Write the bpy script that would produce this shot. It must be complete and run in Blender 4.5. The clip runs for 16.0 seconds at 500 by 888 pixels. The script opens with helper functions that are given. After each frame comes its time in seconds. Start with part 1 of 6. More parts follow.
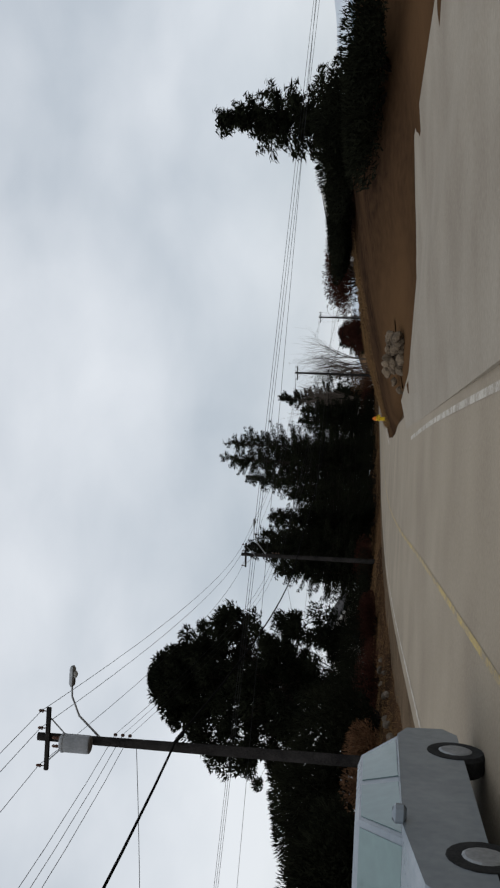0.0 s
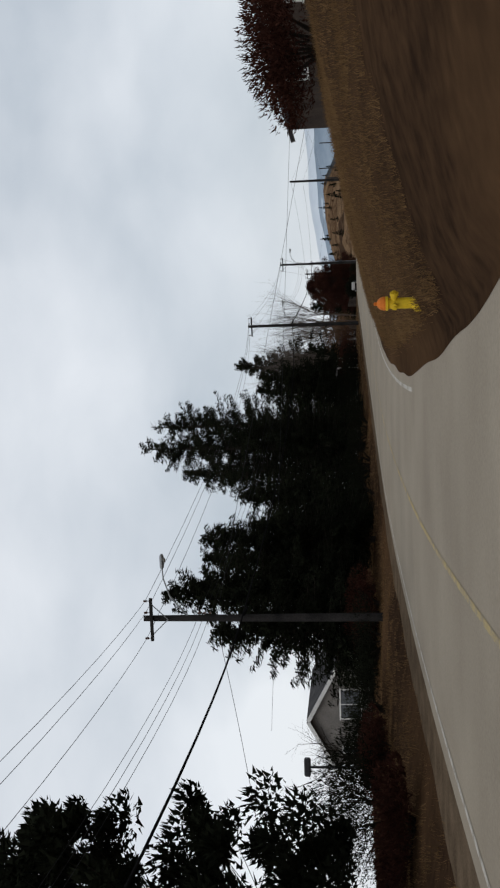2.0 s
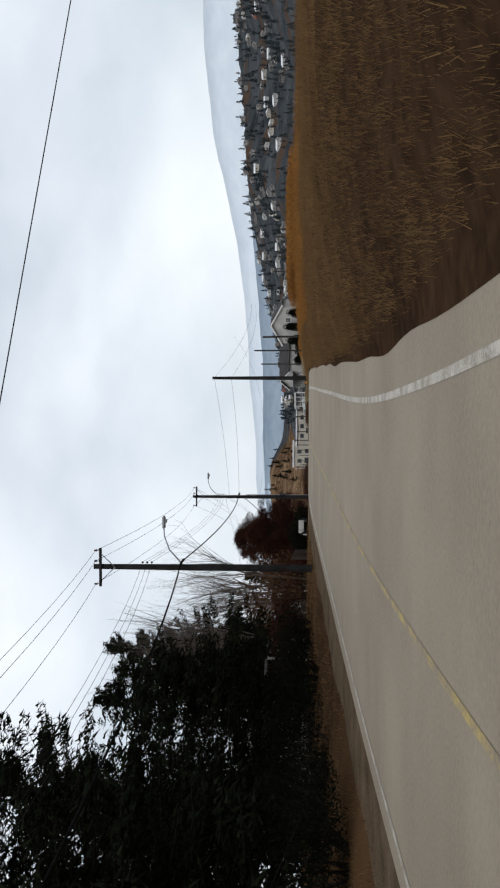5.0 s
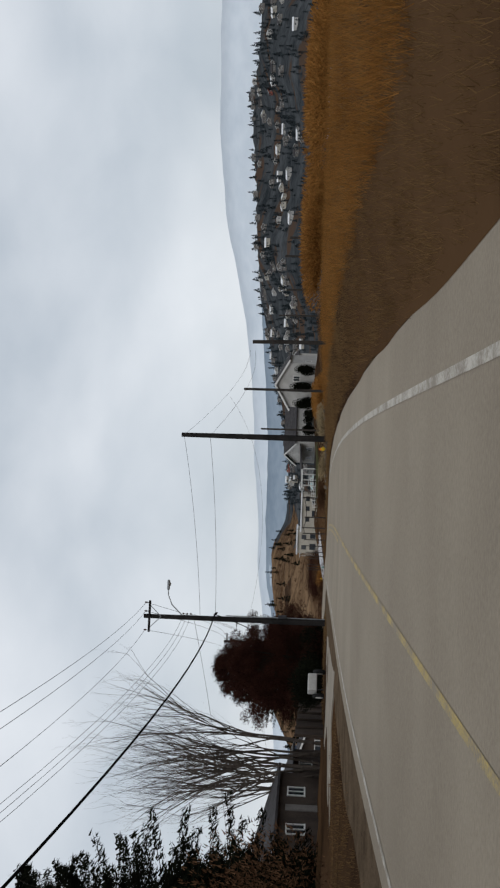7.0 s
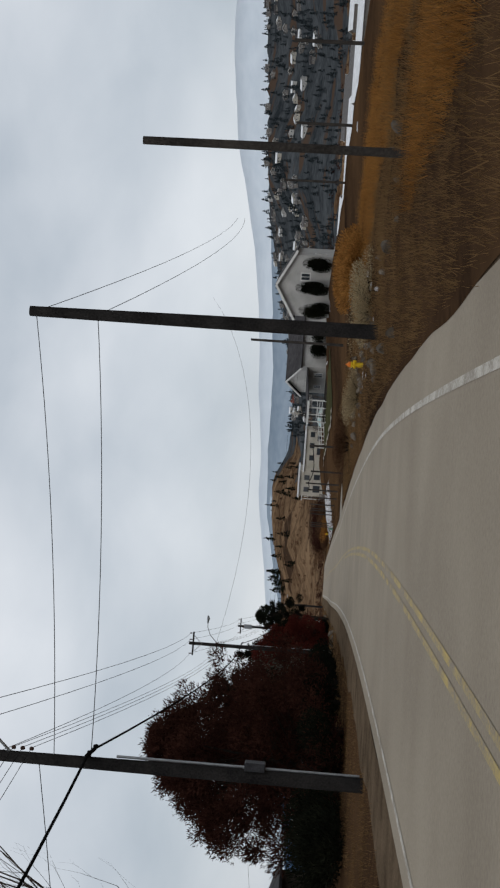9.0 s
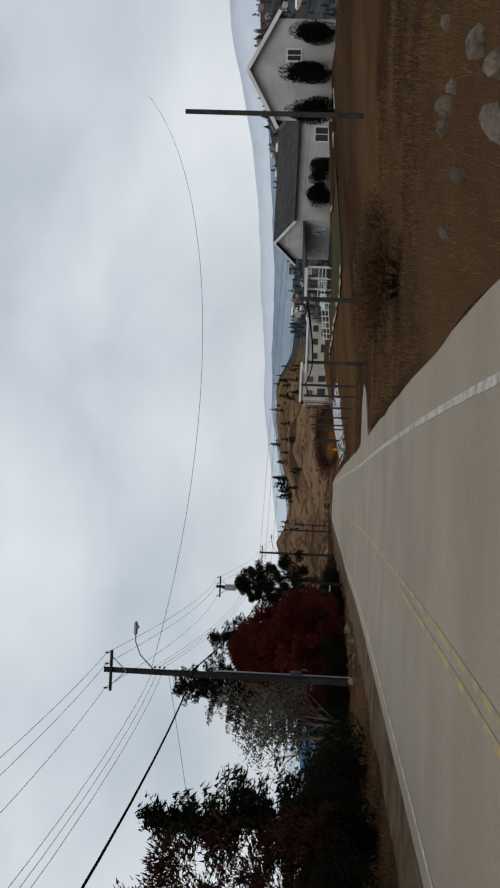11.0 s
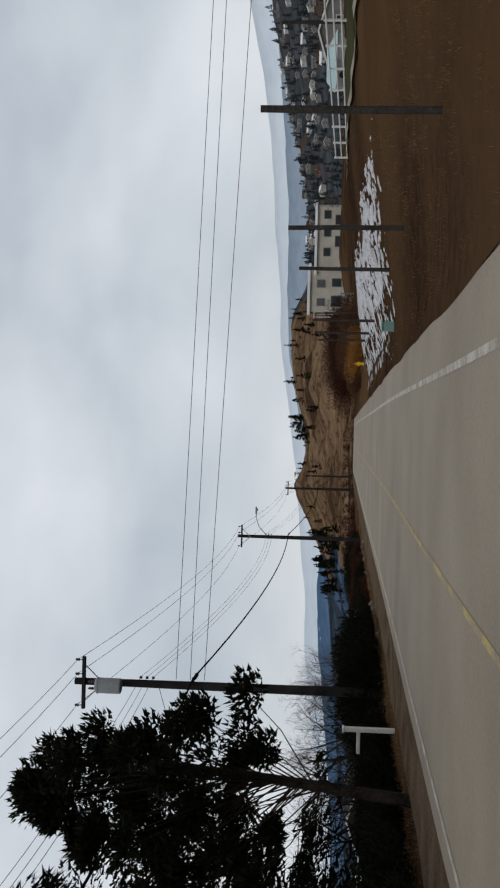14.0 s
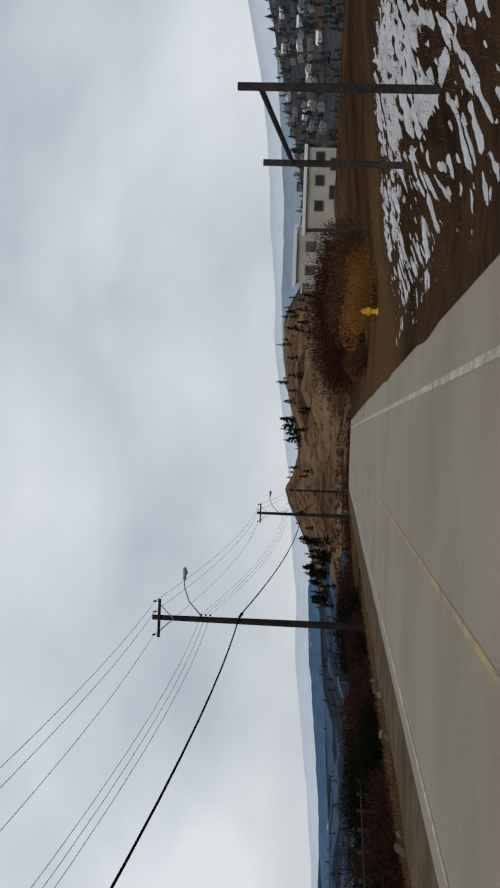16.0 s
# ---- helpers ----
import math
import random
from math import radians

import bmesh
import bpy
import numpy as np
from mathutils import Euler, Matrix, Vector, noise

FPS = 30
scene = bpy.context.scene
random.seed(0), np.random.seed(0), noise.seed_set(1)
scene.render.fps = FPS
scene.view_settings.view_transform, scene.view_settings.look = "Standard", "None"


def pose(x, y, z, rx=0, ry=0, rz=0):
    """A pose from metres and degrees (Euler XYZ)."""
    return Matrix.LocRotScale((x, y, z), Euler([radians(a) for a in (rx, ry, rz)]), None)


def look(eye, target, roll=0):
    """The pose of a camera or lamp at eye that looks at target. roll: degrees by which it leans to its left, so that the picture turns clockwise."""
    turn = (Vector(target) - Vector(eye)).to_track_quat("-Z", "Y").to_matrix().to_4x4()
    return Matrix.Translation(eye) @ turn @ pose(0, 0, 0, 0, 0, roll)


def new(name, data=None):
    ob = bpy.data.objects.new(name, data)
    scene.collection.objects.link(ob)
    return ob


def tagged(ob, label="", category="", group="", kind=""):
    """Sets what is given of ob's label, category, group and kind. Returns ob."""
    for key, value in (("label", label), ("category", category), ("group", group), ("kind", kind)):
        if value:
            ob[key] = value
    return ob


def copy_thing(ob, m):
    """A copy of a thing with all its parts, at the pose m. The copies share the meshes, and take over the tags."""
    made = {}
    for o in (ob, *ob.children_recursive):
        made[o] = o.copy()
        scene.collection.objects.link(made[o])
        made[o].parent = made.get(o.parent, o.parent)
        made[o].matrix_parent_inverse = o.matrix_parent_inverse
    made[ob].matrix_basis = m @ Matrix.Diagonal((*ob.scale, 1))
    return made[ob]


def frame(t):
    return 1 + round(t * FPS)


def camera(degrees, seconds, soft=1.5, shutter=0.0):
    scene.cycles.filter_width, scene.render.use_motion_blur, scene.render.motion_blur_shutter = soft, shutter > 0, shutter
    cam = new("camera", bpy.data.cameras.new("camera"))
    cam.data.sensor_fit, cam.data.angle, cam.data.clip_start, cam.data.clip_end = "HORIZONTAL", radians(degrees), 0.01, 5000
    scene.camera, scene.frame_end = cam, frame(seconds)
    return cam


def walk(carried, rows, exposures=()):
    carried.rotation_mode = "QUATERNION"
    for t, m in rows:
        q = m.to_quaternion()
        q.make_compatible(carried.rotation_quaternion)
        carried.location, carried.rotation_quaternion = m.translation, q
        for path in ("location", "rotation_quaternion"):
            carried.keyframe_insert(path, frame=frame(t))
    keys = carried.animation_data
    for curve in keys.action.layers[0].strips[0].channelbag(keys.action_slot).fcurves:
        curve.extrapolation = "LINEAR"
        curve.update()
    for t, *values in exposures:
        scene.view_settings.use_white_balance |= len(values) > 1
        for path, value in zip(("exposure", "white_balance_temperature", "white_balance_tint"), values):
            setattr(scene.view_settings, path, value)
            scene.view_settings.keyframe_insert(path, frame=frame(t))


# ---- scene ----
cam = camera(26.887, 16.0, soft=2.2)
# seconds, x, y, z, heading to the left, tilt up, lean
ROWS = [
    (0.0, 0.00, -0.00, 1.50, -0.34, 6.85, 2.54),
    (0.5, 0.01, 8.74, 1.66, 0.01, 7.02, 1.60),
    (1.0, -0.05, 17.44, 1.82, 2.89, 6.60, 0.28),
    (1.5, -0.15, 26.07, 1.95, 2.22, 5.87, -0.13),
    (2.0, -0.33, 34.74, 2.05, 0.38, 5.89, -1.30),
    (2.5, -0.48, 43.26, 2.10, -0.27, 4.55, -1.37),
    (3.0, -0.43, 51.63, 2.14, -1.66, 5.19, -0.06),
    (3.5, -0.11, 59.97, 2.20, -6.11, 6.37, -2.01),
    (4.0, 0.53, 68.25, 2.26, -9.38, 4.45, -1.22),
    (4.5, 1.58, 76.36, 2.33, -12.26, 3.22, -0.45),
    (4.7, 2.11, 79.59, 2.37, -13.69, 2.92, -0.16),
    (5.4, 4.33, 90.65, 2.47, -15.90, 2.52, 0.61),
    (6.1, 7.54, 101.60, 2.62, -17.43, 2.52, 1.27),
    (6.8, 11.37, 113.12, 2.85, -18.78, 2.84, 1.84),
    (7.0, 12.48, 116.52, 2.93, -19.41, 2.96, 1.89),
    (7.5, 15.39, 125.15, 3.14, -19.83, 4.03, 2.17),
    (8.0, 18.38, 133.99, 3.29, -18.24, 5.30, 3.73),
    (8.5, 21.32, 142.99, 3.30, -18.93, 4.36, 2.92),
    (9.0, 24.15, 152.00, 3.21, -15.53, 2.99, 3.91),
    (9.5, 26.67, 161.01, 3.09, -13.55, 3.19, 4.57),
    (10.2, 29.95, 173.61, 2.89, -11.69, 2.99, 3.89),
    (10.9, 32.52, 186.26, 2.61, -10.47, 3.00, 2.62),
    (11.4, 34.06, 195.34, 2.38, -9.75, 3.20, 1.52),
    (11.8, 35.19, 202.65, 2.20, -9.17, 3.52, 0.62),
    (12.0, 35.74, 206.31, 2.12, -8.77, 3.69, -0.34),
    (12.5, 37.14, 215.48, 1.90, -8.44, 5.10, -1.46),
    (13.0, 38.42, 224.65, 1.67, -8.95, 4.85, 1.19),
    (13.5, 39.68, 233.77, 1.47, -7.46, 4.12, -0.32),
    (14.0, 40.84, 242.84, 1.30, -6.99, 3.93, 1.52),
    (14.5, 42.14, 251.95, 1.15, -6.51, 3.10, 1.26),
    (15.0, 43.46, 261.11, 0.98, -6.96, 3.64, 1.00),
    (15.5, 44.81, 270.29, 0.79, -7.30, 3.60, 2.27),
    (16.0, 46.06, 279.50, 0.59, -7.10, 3.57, 2.17),
]
PATH = []
for t, x, y, z, yaw, tilt, lean in ROWS:
    a, b = radians(yaw), radians(tilt)
    PATH.append((t, look((x, y, z), (x - 100 * math.sin(a) * math.cos(b), y + 100 * math.cos(a) * math.cos(b), z + 100 * math.sin(b)), lean - 90)))
walk(cam, PATH, [(0.0, 0.03), (1.5, 0.03), (2.5, 0.15), (3.5, 0.3), (4.5, 0.42), (5.5, 0.3), (7.0, 0.05), (9.0, -0.02), (12.0, 0.0), (14.0, -0.05), (16.0, -0.1)])
SKY = 1.0

# ---------------------------------------------------------------- sky and light
world = bpy.data.worlds.new("overcast_sky")
scene.world = world
world.use_nodes = True
wn = world.node_tree
wn.nodes.clear()


def wnode(kind, **kw):
    n = wn.nodes.new(kind)
    for k, v in kw.items():
        n.inputs[k].default_value = v
    return n


sky = wn.nodes.new("ShaderNodeTexSky")
sky.sky_type = "NISHITA"
sky.sun_disc = False
sky.sun_elevation = radians(32)
sky.sun_rotation = radians(200)
tc = wn.nodes.new("ShaderNodeTexCoord")
mp = wn.nodes.new("ShaderNodeMapping")
mp.inputs["Scale"].default_value = (1.0, 1.0, 1.7)
wn.links.new(tc.outputs["Generated"], mp.inputs["Vector"])
big = wnode("ShaderNodeTexNoise", Scale=2.9, Detail=3.0, Roughness=0.45, Distortion=0.2)
fine = wnode("ShaderNodeTexNoise", Scale=7.0, Detail=6.0, Roughness=0.55, Distortion=0.2)
wn.links.new(mp.outputs["Vector"], big.inputs["Vector"])
wn.links.new(mp.outputs["Vector"], fine.inputs["Vector"])
mixn = wn.nodes.new("ShaderNodeMix")
mixn.inputs["Factor"].default_value = 0.22
wn.links.new(big.outputs["Fac"], mixn.inputs["A"])
wn.links.new(fine.outputs["Fac"], mixn.inputs["B"])
ramp = wn.nodes.new("ShaderNodeValToRGB")
ramp.color_ramp.elements[0].position, ramp.color_ramp.elements[0].color = 0.32, (0.44, 0.497, 0.562, 1)
ramp.color_ramp.elements[1].position, ramp.color_ramp.elements[1].color = 0.66, (0.80, 0.83, 0.872, 1)
wn.links.new(mixn.outputs["Result"], ramp.inputs["Fac"])
dim = wn.nodes.new("ShaderNodeMix")
dim.data_type = "RGBA"
dim.blend_type = "MULTIPLY"
dim.inputs["Factor"].default_value = 1.0
dim.inputs["B"].default_value = (0.1, 0.1, 0.1, 1)
wn.links.new(sky.outputs["Color"], dim.inputs["A"])
both = wn.nodes.new("ShaderNodeMix")
both.data_type = "RGBA"
both.inputs["Factor"].default_value = 0.93
wn.links.new(dim.outputs["Result"], both.inputs["A"])
wn.links.new(ramp.outputs["Color"], both.inputs["B"])
bg = wn.nodes.new("ShaderNodeBackground")
bg.inputs["Strength"].default_value = SKY
wn.links.new(both.outputs["Result"], bg.inputs["Color"])
wo = wn.nodes.new("ShaderNodeOutputWorld")
wn.links.new(bg.outputs["Background"], wo.inputs["Surface"])

sun = new("sun", bpy.data.lights.new("sun", "SUN"))
sun.data.energy = 0.5
sun.data.angle = radians(25)
sun.data.color = (1.0, 0.97, 0.93)
sun.matrix_world = look((0, 0, 100), (30, 40, 60))

# ---------------------------------------------------------------- materials
def surface(name, low, high, scale=1.0, rough=0.85, bump=0.3, grain=12.0, metal=0.0, vary=0.0, spread=(0.35, 0.65), spots=None):
    """A surface between two colours: broad stains and fine grain, relief, and a shift from piece to piece."""
    m = bpy.data.materials.new(name)
    m.use_nodes = True
    t = m.node_tree
    b = t.nodes["Principled BSDF"]
    b.inputs["Roughness"].default_value = rough
    b.inputs["Metallic"].default_value = metal
    b.inputs["Specular IOR Level"].default_value = 0.12
    g = t.nodes.new("ShaderNodeNewGeometry")
    n1 = t.nodes.new("ShaderNodeTexNoise")
    n1.inputs["Scale"].default_value, n1.inputs["Detail"].default_value = scale, 5
    n2 = t.nodes.new("ShaderNodeTexNoise")
    n2.inputs["Scale"].default_value, n2.inputs["Detail"].default_value = scale * grain, 4
    for n in (n1, n2):
        t.links.new(g.outputs["Position"], n.inputs["Vector"])
    mx = t.nodes.new("ShaderNodeMix")
    mx.inputs["Factor"].default_value = 0.42
    t.links.new(n1.outputs["Fac"], mx.inputs["A"])
    t.links.new(n2.outputs["Fac"], mx.inputs["B"])
    r = t.nodes.new("ShaderNodeValToRGB")
    r.color_ramp.elements[0].position, r.color_ramp.elements[0].color = spread[0], (*low, 1)
    r.color_ramp.elements[1].position, r.color_ramp.elements[1].color = spread[1], (*high, 1)
    t.links.new(mx.outputs["Result"], r.inputs["Fac"])
    out = r.outputs["Color"]
    if spots:
        colour, where, size = spots
        n3 = t.nodes.new("ShaderNodeTexNoise")
        n3.inputs["Scale"].default_value, n3.inputs["Detail"].default_value = size, 6
        t.links.new(g.outputs["Position"], n3.inputs["Vector"])
        r3 = t.nodes.new("ShaderNodeValToRGB")
        r3.color_ramp.elements[0].position, r3.color_ramp.elements[1].position = where, where + 0.04
        t.links.new(n3.outputs["Fac"], r3.inputs["Fac"])
        m3 = t.nodes.new("ShaderNodeMix")
        m3.data_type = "RGBA"
        t.links.new(r3.outputs["Color"], m3.inputs["Factor"])
        t.links.new(out, m3.inputs["A"])
        m3.inputs["B"].default_value = (*colour, 1)
        out = m3.outputs["Result"]
    if vary:
        oi = t.nodes.new("ShaderNodeObjectInfo")
        ad = t.nodes.new("ShaderNodeMath")
        ad.operation = "ADD"
        t.links.new(oi.outputs["Random"], ad.inputs[0])
        t.links.new(g.outputs["Random Per Island"], ad.inputs[1])
        fr = t.nodes.new("ShaderNodeMath")
        fr.operation = "FRACT"
        t.links.new(ad.outputs[0], fr.inputs[0])
        mr = t.nodes.new("ShaderNodeMapRange")
        mr.inputs["To Min"].default_value, mr.inputs["To Max"].default_value = 1 - vary, 1 + vary
        t.links.new(fr.outputs[0], mr.inputs["Value"])
        hs = t.nodes.new("ShaderNodeHueSaturation")
        t.links.new(mr.outputs["Result"], hs.inputs["Value"])
        t.links.new(out, hs.inputs["Color"])
        out = hs.outputs["Color"]
    t.links.new(out, b.inputs["Base Color"])
    if bump:
        bp = t.nodes.new("ShaderNodeBump")
        bp.inputs["Strength"].default_value, bp.inputs["Distance"].default_value = bump, 0.05
        t.links.new(n2.outputs["Fac"], bp.inputs["Height"])
        t.links.new(bp.outputs["Normal"], b.inputs["Normal"])
    return m


def leafy(name, low, high, vary=0.35):
    """Foliage: a thin leaf that lets a little light through, differing from leaf to leaf."""
    m = surface(name, low, high, 0.6, 1.0, 0.0, 9, vary=vary)
    m.node_tree.nodes["Principled BSDF"].inputs["Specular IOR Level"].default_value = 0.0
    return m


def see_through(m, share=0.45):
    """Dry blades and leaves that glow a little when lit from behind."""
    t = m.node_tree
    b, out = t.nodes["Principled BSDF"], t.nodes["Material Output"]
    tr = t.nodes.new("ShaderNodeBsdfTranslucent")
    t.links.new(b.inputs["Base Color"].links[0].from_socket, tr.inputs["Color"])
    mx = t.nodes.new("ShaderNodeMixShader")
    mx.inputs["Fac"].default_value = share
    t.links.new(b.outputs["BSDF"], mx.inputs[1])
    t.links.new(tr.outputs["BSDF"], mx.inputs[2])
    t.links.new(mx.outputs["Shader"], out.inputs["Surface"])


def glass_pane(name, tint=(0.03, 0.035, 0.04)):
    m = surface(name, tint, tuple(min(1, c * 1.4) for c in tint), 0.6, 0.06, 0.0)
    m.node_tree.nodes["Principled BSDF"].inputs["Specular IOR Level"].default_value = 0.6
    return m


ASPHALT = surface("worn_asphalt", (0.22, 0.18, 0.133), (0.305, 0.256, 0.192), 0.35, 0.8, 0.25, 60)
SHOULDER = surface("gravel_shoulder", (0.06, 0.042, 0.027), (0.15, 0.108, 0.072), 1.2, 0.95, 0.8, 14)
CONCRETE = surface("driveway_concrete", (0.215, 0.18, 0.14), (0.30, 0.262, 0.21), 0.5, 0.85, 0.3, 30)
WHITE_LINE = surface("worn_white_road_paint", (0.25, 0.215, 0.17), (0.50, 0.46, 0.40), 2.5, 0.7, 0.2, 12, spread=(0.40, 0.60))
YELLOW_LINE = surface("worn_yellow_road_paint", (0.235, 0.195, 0.145), (0.42, 0.31, 0.11), 1.6, 0.7, 0.2, 16, spread=(0.42, 0.60))
POLE_WOOD = surface("weathered_dark_pole_wood", (0.014, 0.0135, 0.0135), (0.04, 0.037, 0.035), 1.5, 0.9, 0.6, 14)
POST_WOOD = surface("weathered_post_wood", (0.03, 0.027, 0.025), (0.075, 0.066, 0.058), 1.5, 0.9, 0.6, 14)
STEEL = surface("galvanised_steel", (0.22, 0.23, 0.24), (0.36, 0.37, 0.38), 3, 0.5, 0.1, 8, metal=0.7)
DARK_STEEL = surface("dark_steel", (0.03, 0.03, 0.032), (0.06, 0.06, 0.065), 3, 0.5, 0.1, 8, metal=0.5)
WIRE = surface("dark_line_wire", (0.018, 0.018, 0.019), (0.035, 0.035, 0.036), 3, 0.6, 0.0)
CABLE = surface("black_telephone_cable", (0.006, 0.006, 0.006), (0.014, 0.014, 0.014), 3, 0.6, 0.0)
CERAMIC = surface("brown_ceramic", (0.06, 0.03, 0.02), (0.11, 0.06, 0.045), 4, 0.3, 0.0)
TANK = surface("grey_painted_tank", (0.20, 0.21, 0.22), (0.30, 0.31, 0.32), 2, 0.5, 0.1, 8)
BARK = surface("dark_bark", (0.012, 0.010, 0.008), (0.04, 0.032, 0.026), 2.0, 0.95, 0.8, 10)
GREY_BARK = surface("grey_bark", (0.07, 0.058, 0.05), (0.16, 0.135, 0.115), 2.0, 0.95, 0.8, 10)
TWIG = surface("bare_twig_bark", (0.045, 0.036, 0.03), (0.12, 0.10, 0.085), 2.0, 0.95, 0.2, 10)
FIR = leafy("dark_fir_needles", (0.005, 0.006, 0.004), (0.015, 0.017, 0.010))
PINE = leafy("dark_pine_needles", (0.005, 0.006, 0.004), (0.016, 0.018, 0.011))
RED_LEAF = leafy("burgundy_leaves", (0.040, 0.009, 0.007), (0.098, 0.020, 0.014))
RED_TWIG = leafy("red_brown_twigs", (0.024, 0.010, 0.007), (0.056, 0.023, 0.016))
# Far needles lightened and blued: the haze before them is in the colour.
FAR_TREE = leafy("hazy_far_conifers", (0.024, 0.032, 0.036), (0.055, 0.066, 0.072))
SPARSE_LEAF = leafy("grey_green_leaves", (0.05, 0.05, 0.04), (0.12, 0.115, 0.09))
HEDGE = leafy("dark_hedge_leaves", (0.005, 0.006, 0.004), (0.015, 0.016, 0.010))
BROWN_BUSH = leafy("brown_bush_twigs", (0.06, 0.032, 0.018), (0.14, 0.075, 0.04))
GOLD_BUSH = leafy("golden_dry_bush", (0.20, 0.085, 0.022), (0.39, 0.19, 0.055))
STRAW = leafy("straw_coloured_dry_grass", (0.125, 0.072, 0.033), (0.24, 0.145, 0.066), 0.25)
PALE_WEED = leafy("pale_dry_weeds", (0.26, 0.195, 0.11), (0.46, 0.365, 0.22), 0.3)
STONE = surface("tan_field_stone", (0.06, 0.044, 0.03), (0.16, 0.122, 0.085), 2.0, 0.9, 0.6, 8, vary=0.3)
PALE_STONE = surface("pale_rubble_stone", (0.06, 0.047, 0.035), (0.17, 0.14, 0.108), 2.0, 0.9, 0.6, 8, vary=0.3)
SNOW = surface("old_crusted_snow", (0.36, 0.34, 0.33), (0.62, 0.62, 0.64), 1.5, 0.8, 0.5, 10)
WHITE_WALL = surface("white_painted_siding", (0.36, 0.35, 0.33), (0.53, 0.515, 0.49), 0.7, 0.7, 0.15, 20)
CREAM_WALL = surface("cream_stucco_wall", (0.36, 0.33, 0.275), (0.52, 0.48, 0.41), 0.6, 0.85, 0.2, 20)
GREY_WALL = surface("grey_weathered_siding", (0.13, 0.12, 0.11), (0.24, 0.22, 0.20), 0.8, 0.8, 0.3, 16)
BROWN_WALL = surface("dark_brown_siding", (0.035, 0.026, 0.021), (0.075, 0.055, 0.043), 0.8, 0.85, 0.3, 16)
RED_WALL = surface("faded_red_siding", (0.20, 0.06, 0.045), (0.32, 0.11, 0.08), 0.8, 0.85, 0.2, 16)
DARK_ROOF = surface("charcoal_shingles", (0.028, 0.026, 0.027), (0.07, 0.065, 0.066), 1.2, 0.9, 0.5, 12)
GREY_ROOF = surface("grey_shingles", (0.09, 0.085, 0.082), (0.16, 0.15, 0.145), 1.2, 0.9, 0.5, 12)
SNOW_ROOF = surface("snowy_white_metal_roof", (0.58, 0.58, 0.58), (0.80, 0.80, 0.81), 0.5, 0.6, 0.1, 12)
TRIM = surface("white_trim_paint", (0.58, 0.57, 0.54), (0.76, 0.75, 0.72), 1.0, 0.6, 0.05, 12)
PANE = glass_pane("window_pane")
YELLOW_PAINT = surface("yellow_hydrant_paint", (0.55, 0.36, 0.015), (0.74, 0.50, 0.03), 3.0, 0.5, 0.15, 8)
ORANGE_PAINT = surface("orange_hydrant_paint", (0.52, 0.13, 0.015), (0.70, 0.20, 0.03), 3.0, 0.5, 0.15, 8)
GREEN_BOX = surface("pale_green_utility_paint", (0.16, 0.28, 0.23), (0.24, 0.38, 0.32), 2.0, 0.6, 0.1, 10)
SILVER_CAR = surface("silver_car_paint", (0.17, 0.20, 0.23), (0.24, 0.27, 0.30), 1.0, 0.25, 0.0, 10, metal=0.3)
RUBBER = surface("black_rubber", (0.012, 0.012, 0.012), (0.03, 0.03, 0.03), 4.0, 0.9, 0.1, 8)
CAR_GLASS = glass_pane("tinted_car_glass", (0.07, 0.12, 0.12))
LAMP_LENS = surface("clear_lamp_lens", (0.35, 0.35, 0.34), (0.5, 0.5, 0.48), 3.0, 0.2, 0.0, 8)
RED_LENS = surface("red_lamp_lens", (0.30, 0.02, 0.02), (0.4, 0.03, 0.03), 3.0, 0.2, 0.0, 8)
TEAL_ROOF = surface("pale_teal_metal_roof", (0.33, 0.46, 0.46), (0.44, 0.57, 0.56), 0.8, 0.5, 0.05, 10)

for dry in (STRAW, GOLD_BUSH, PALE_WEED):
    see_through(dry)


def ground_material():
    """Dry winter ground: straw, brown soil and dark patches at three scales, with lawns greener."""
    m = surface("dry_winter_ground", (0.02, 0.012, 0.008), (0.066, 0.037, 0.02), 0.11, 0.95, 0.9, 26, spread=(0.38, 0.64))
    t = m.node_tree
    b = t.nodes["Principled BSDF"]
    old = b.inputs["Base Color"].links[0].from_socket
    g = t.nodes.new("ShaderNodeNewGeometry")
    n = t.nodes.new("ShaderNodeTexNoise")
    n.inputs["Scale"].default_value, n.inputs["Detail"].default_value = 0.045, 8
    t.links.new(g.outputs["Position"], n.inputs["Vector"])
    r = t.nodes.new("ShaderNodeValToRGB")
    r.color_ramp.elements[0].position, r.color_ramp.elements[1].position = 0.47, 0.62
    t.links.new(n.outputs["Fac"], r.inputs["Fac"])
    mx = t.nodes.new("ShaderNodeMix")
    mx.data_type = "RGBA"
    t.links.new(r.outputs["Color"], mx.inputs["Factor"])
    t.links.new(old, mx.inputs["A"])
    mx.inputs["B"].default_value = (0.09, 0.05, 0.025, 1)
    t.links.new(mx.outputs["Result"], b.inputs["Base Color"])
    return m


GROUND = ground_material()
LAWN = surface("dull_green_lawn", (0.042, 0.042, 0.021), (0.07, 0.067, 0.034), 0.5, 0.95, 0.5, 20)
# Dark spots put scrub and the shade under it into the grass colour.
HILL = surface("dry_hill_grass", (0.068, 0.038, 0.021), (0.215, 0.138, 0.08), 0.018, 0.95, 0.4, 12, spread=(0.40, 0.60), spots=((0.05, 0.03, 0.019), 0.57, 0.014))
# Distance haze is mixed into the slope's blue-grey; brown spots are trees.
TOWN_SLOPE = surface("hazed_wooded_town_slope", (0.022, 0.026, 0.029), (0.085, 0.09, 0.094), 0.03, 0.95, 0.2, 7, spread=(0.36, 0.66), spots=((0.075, 0.05, 0.036), 0.55, 0.02))
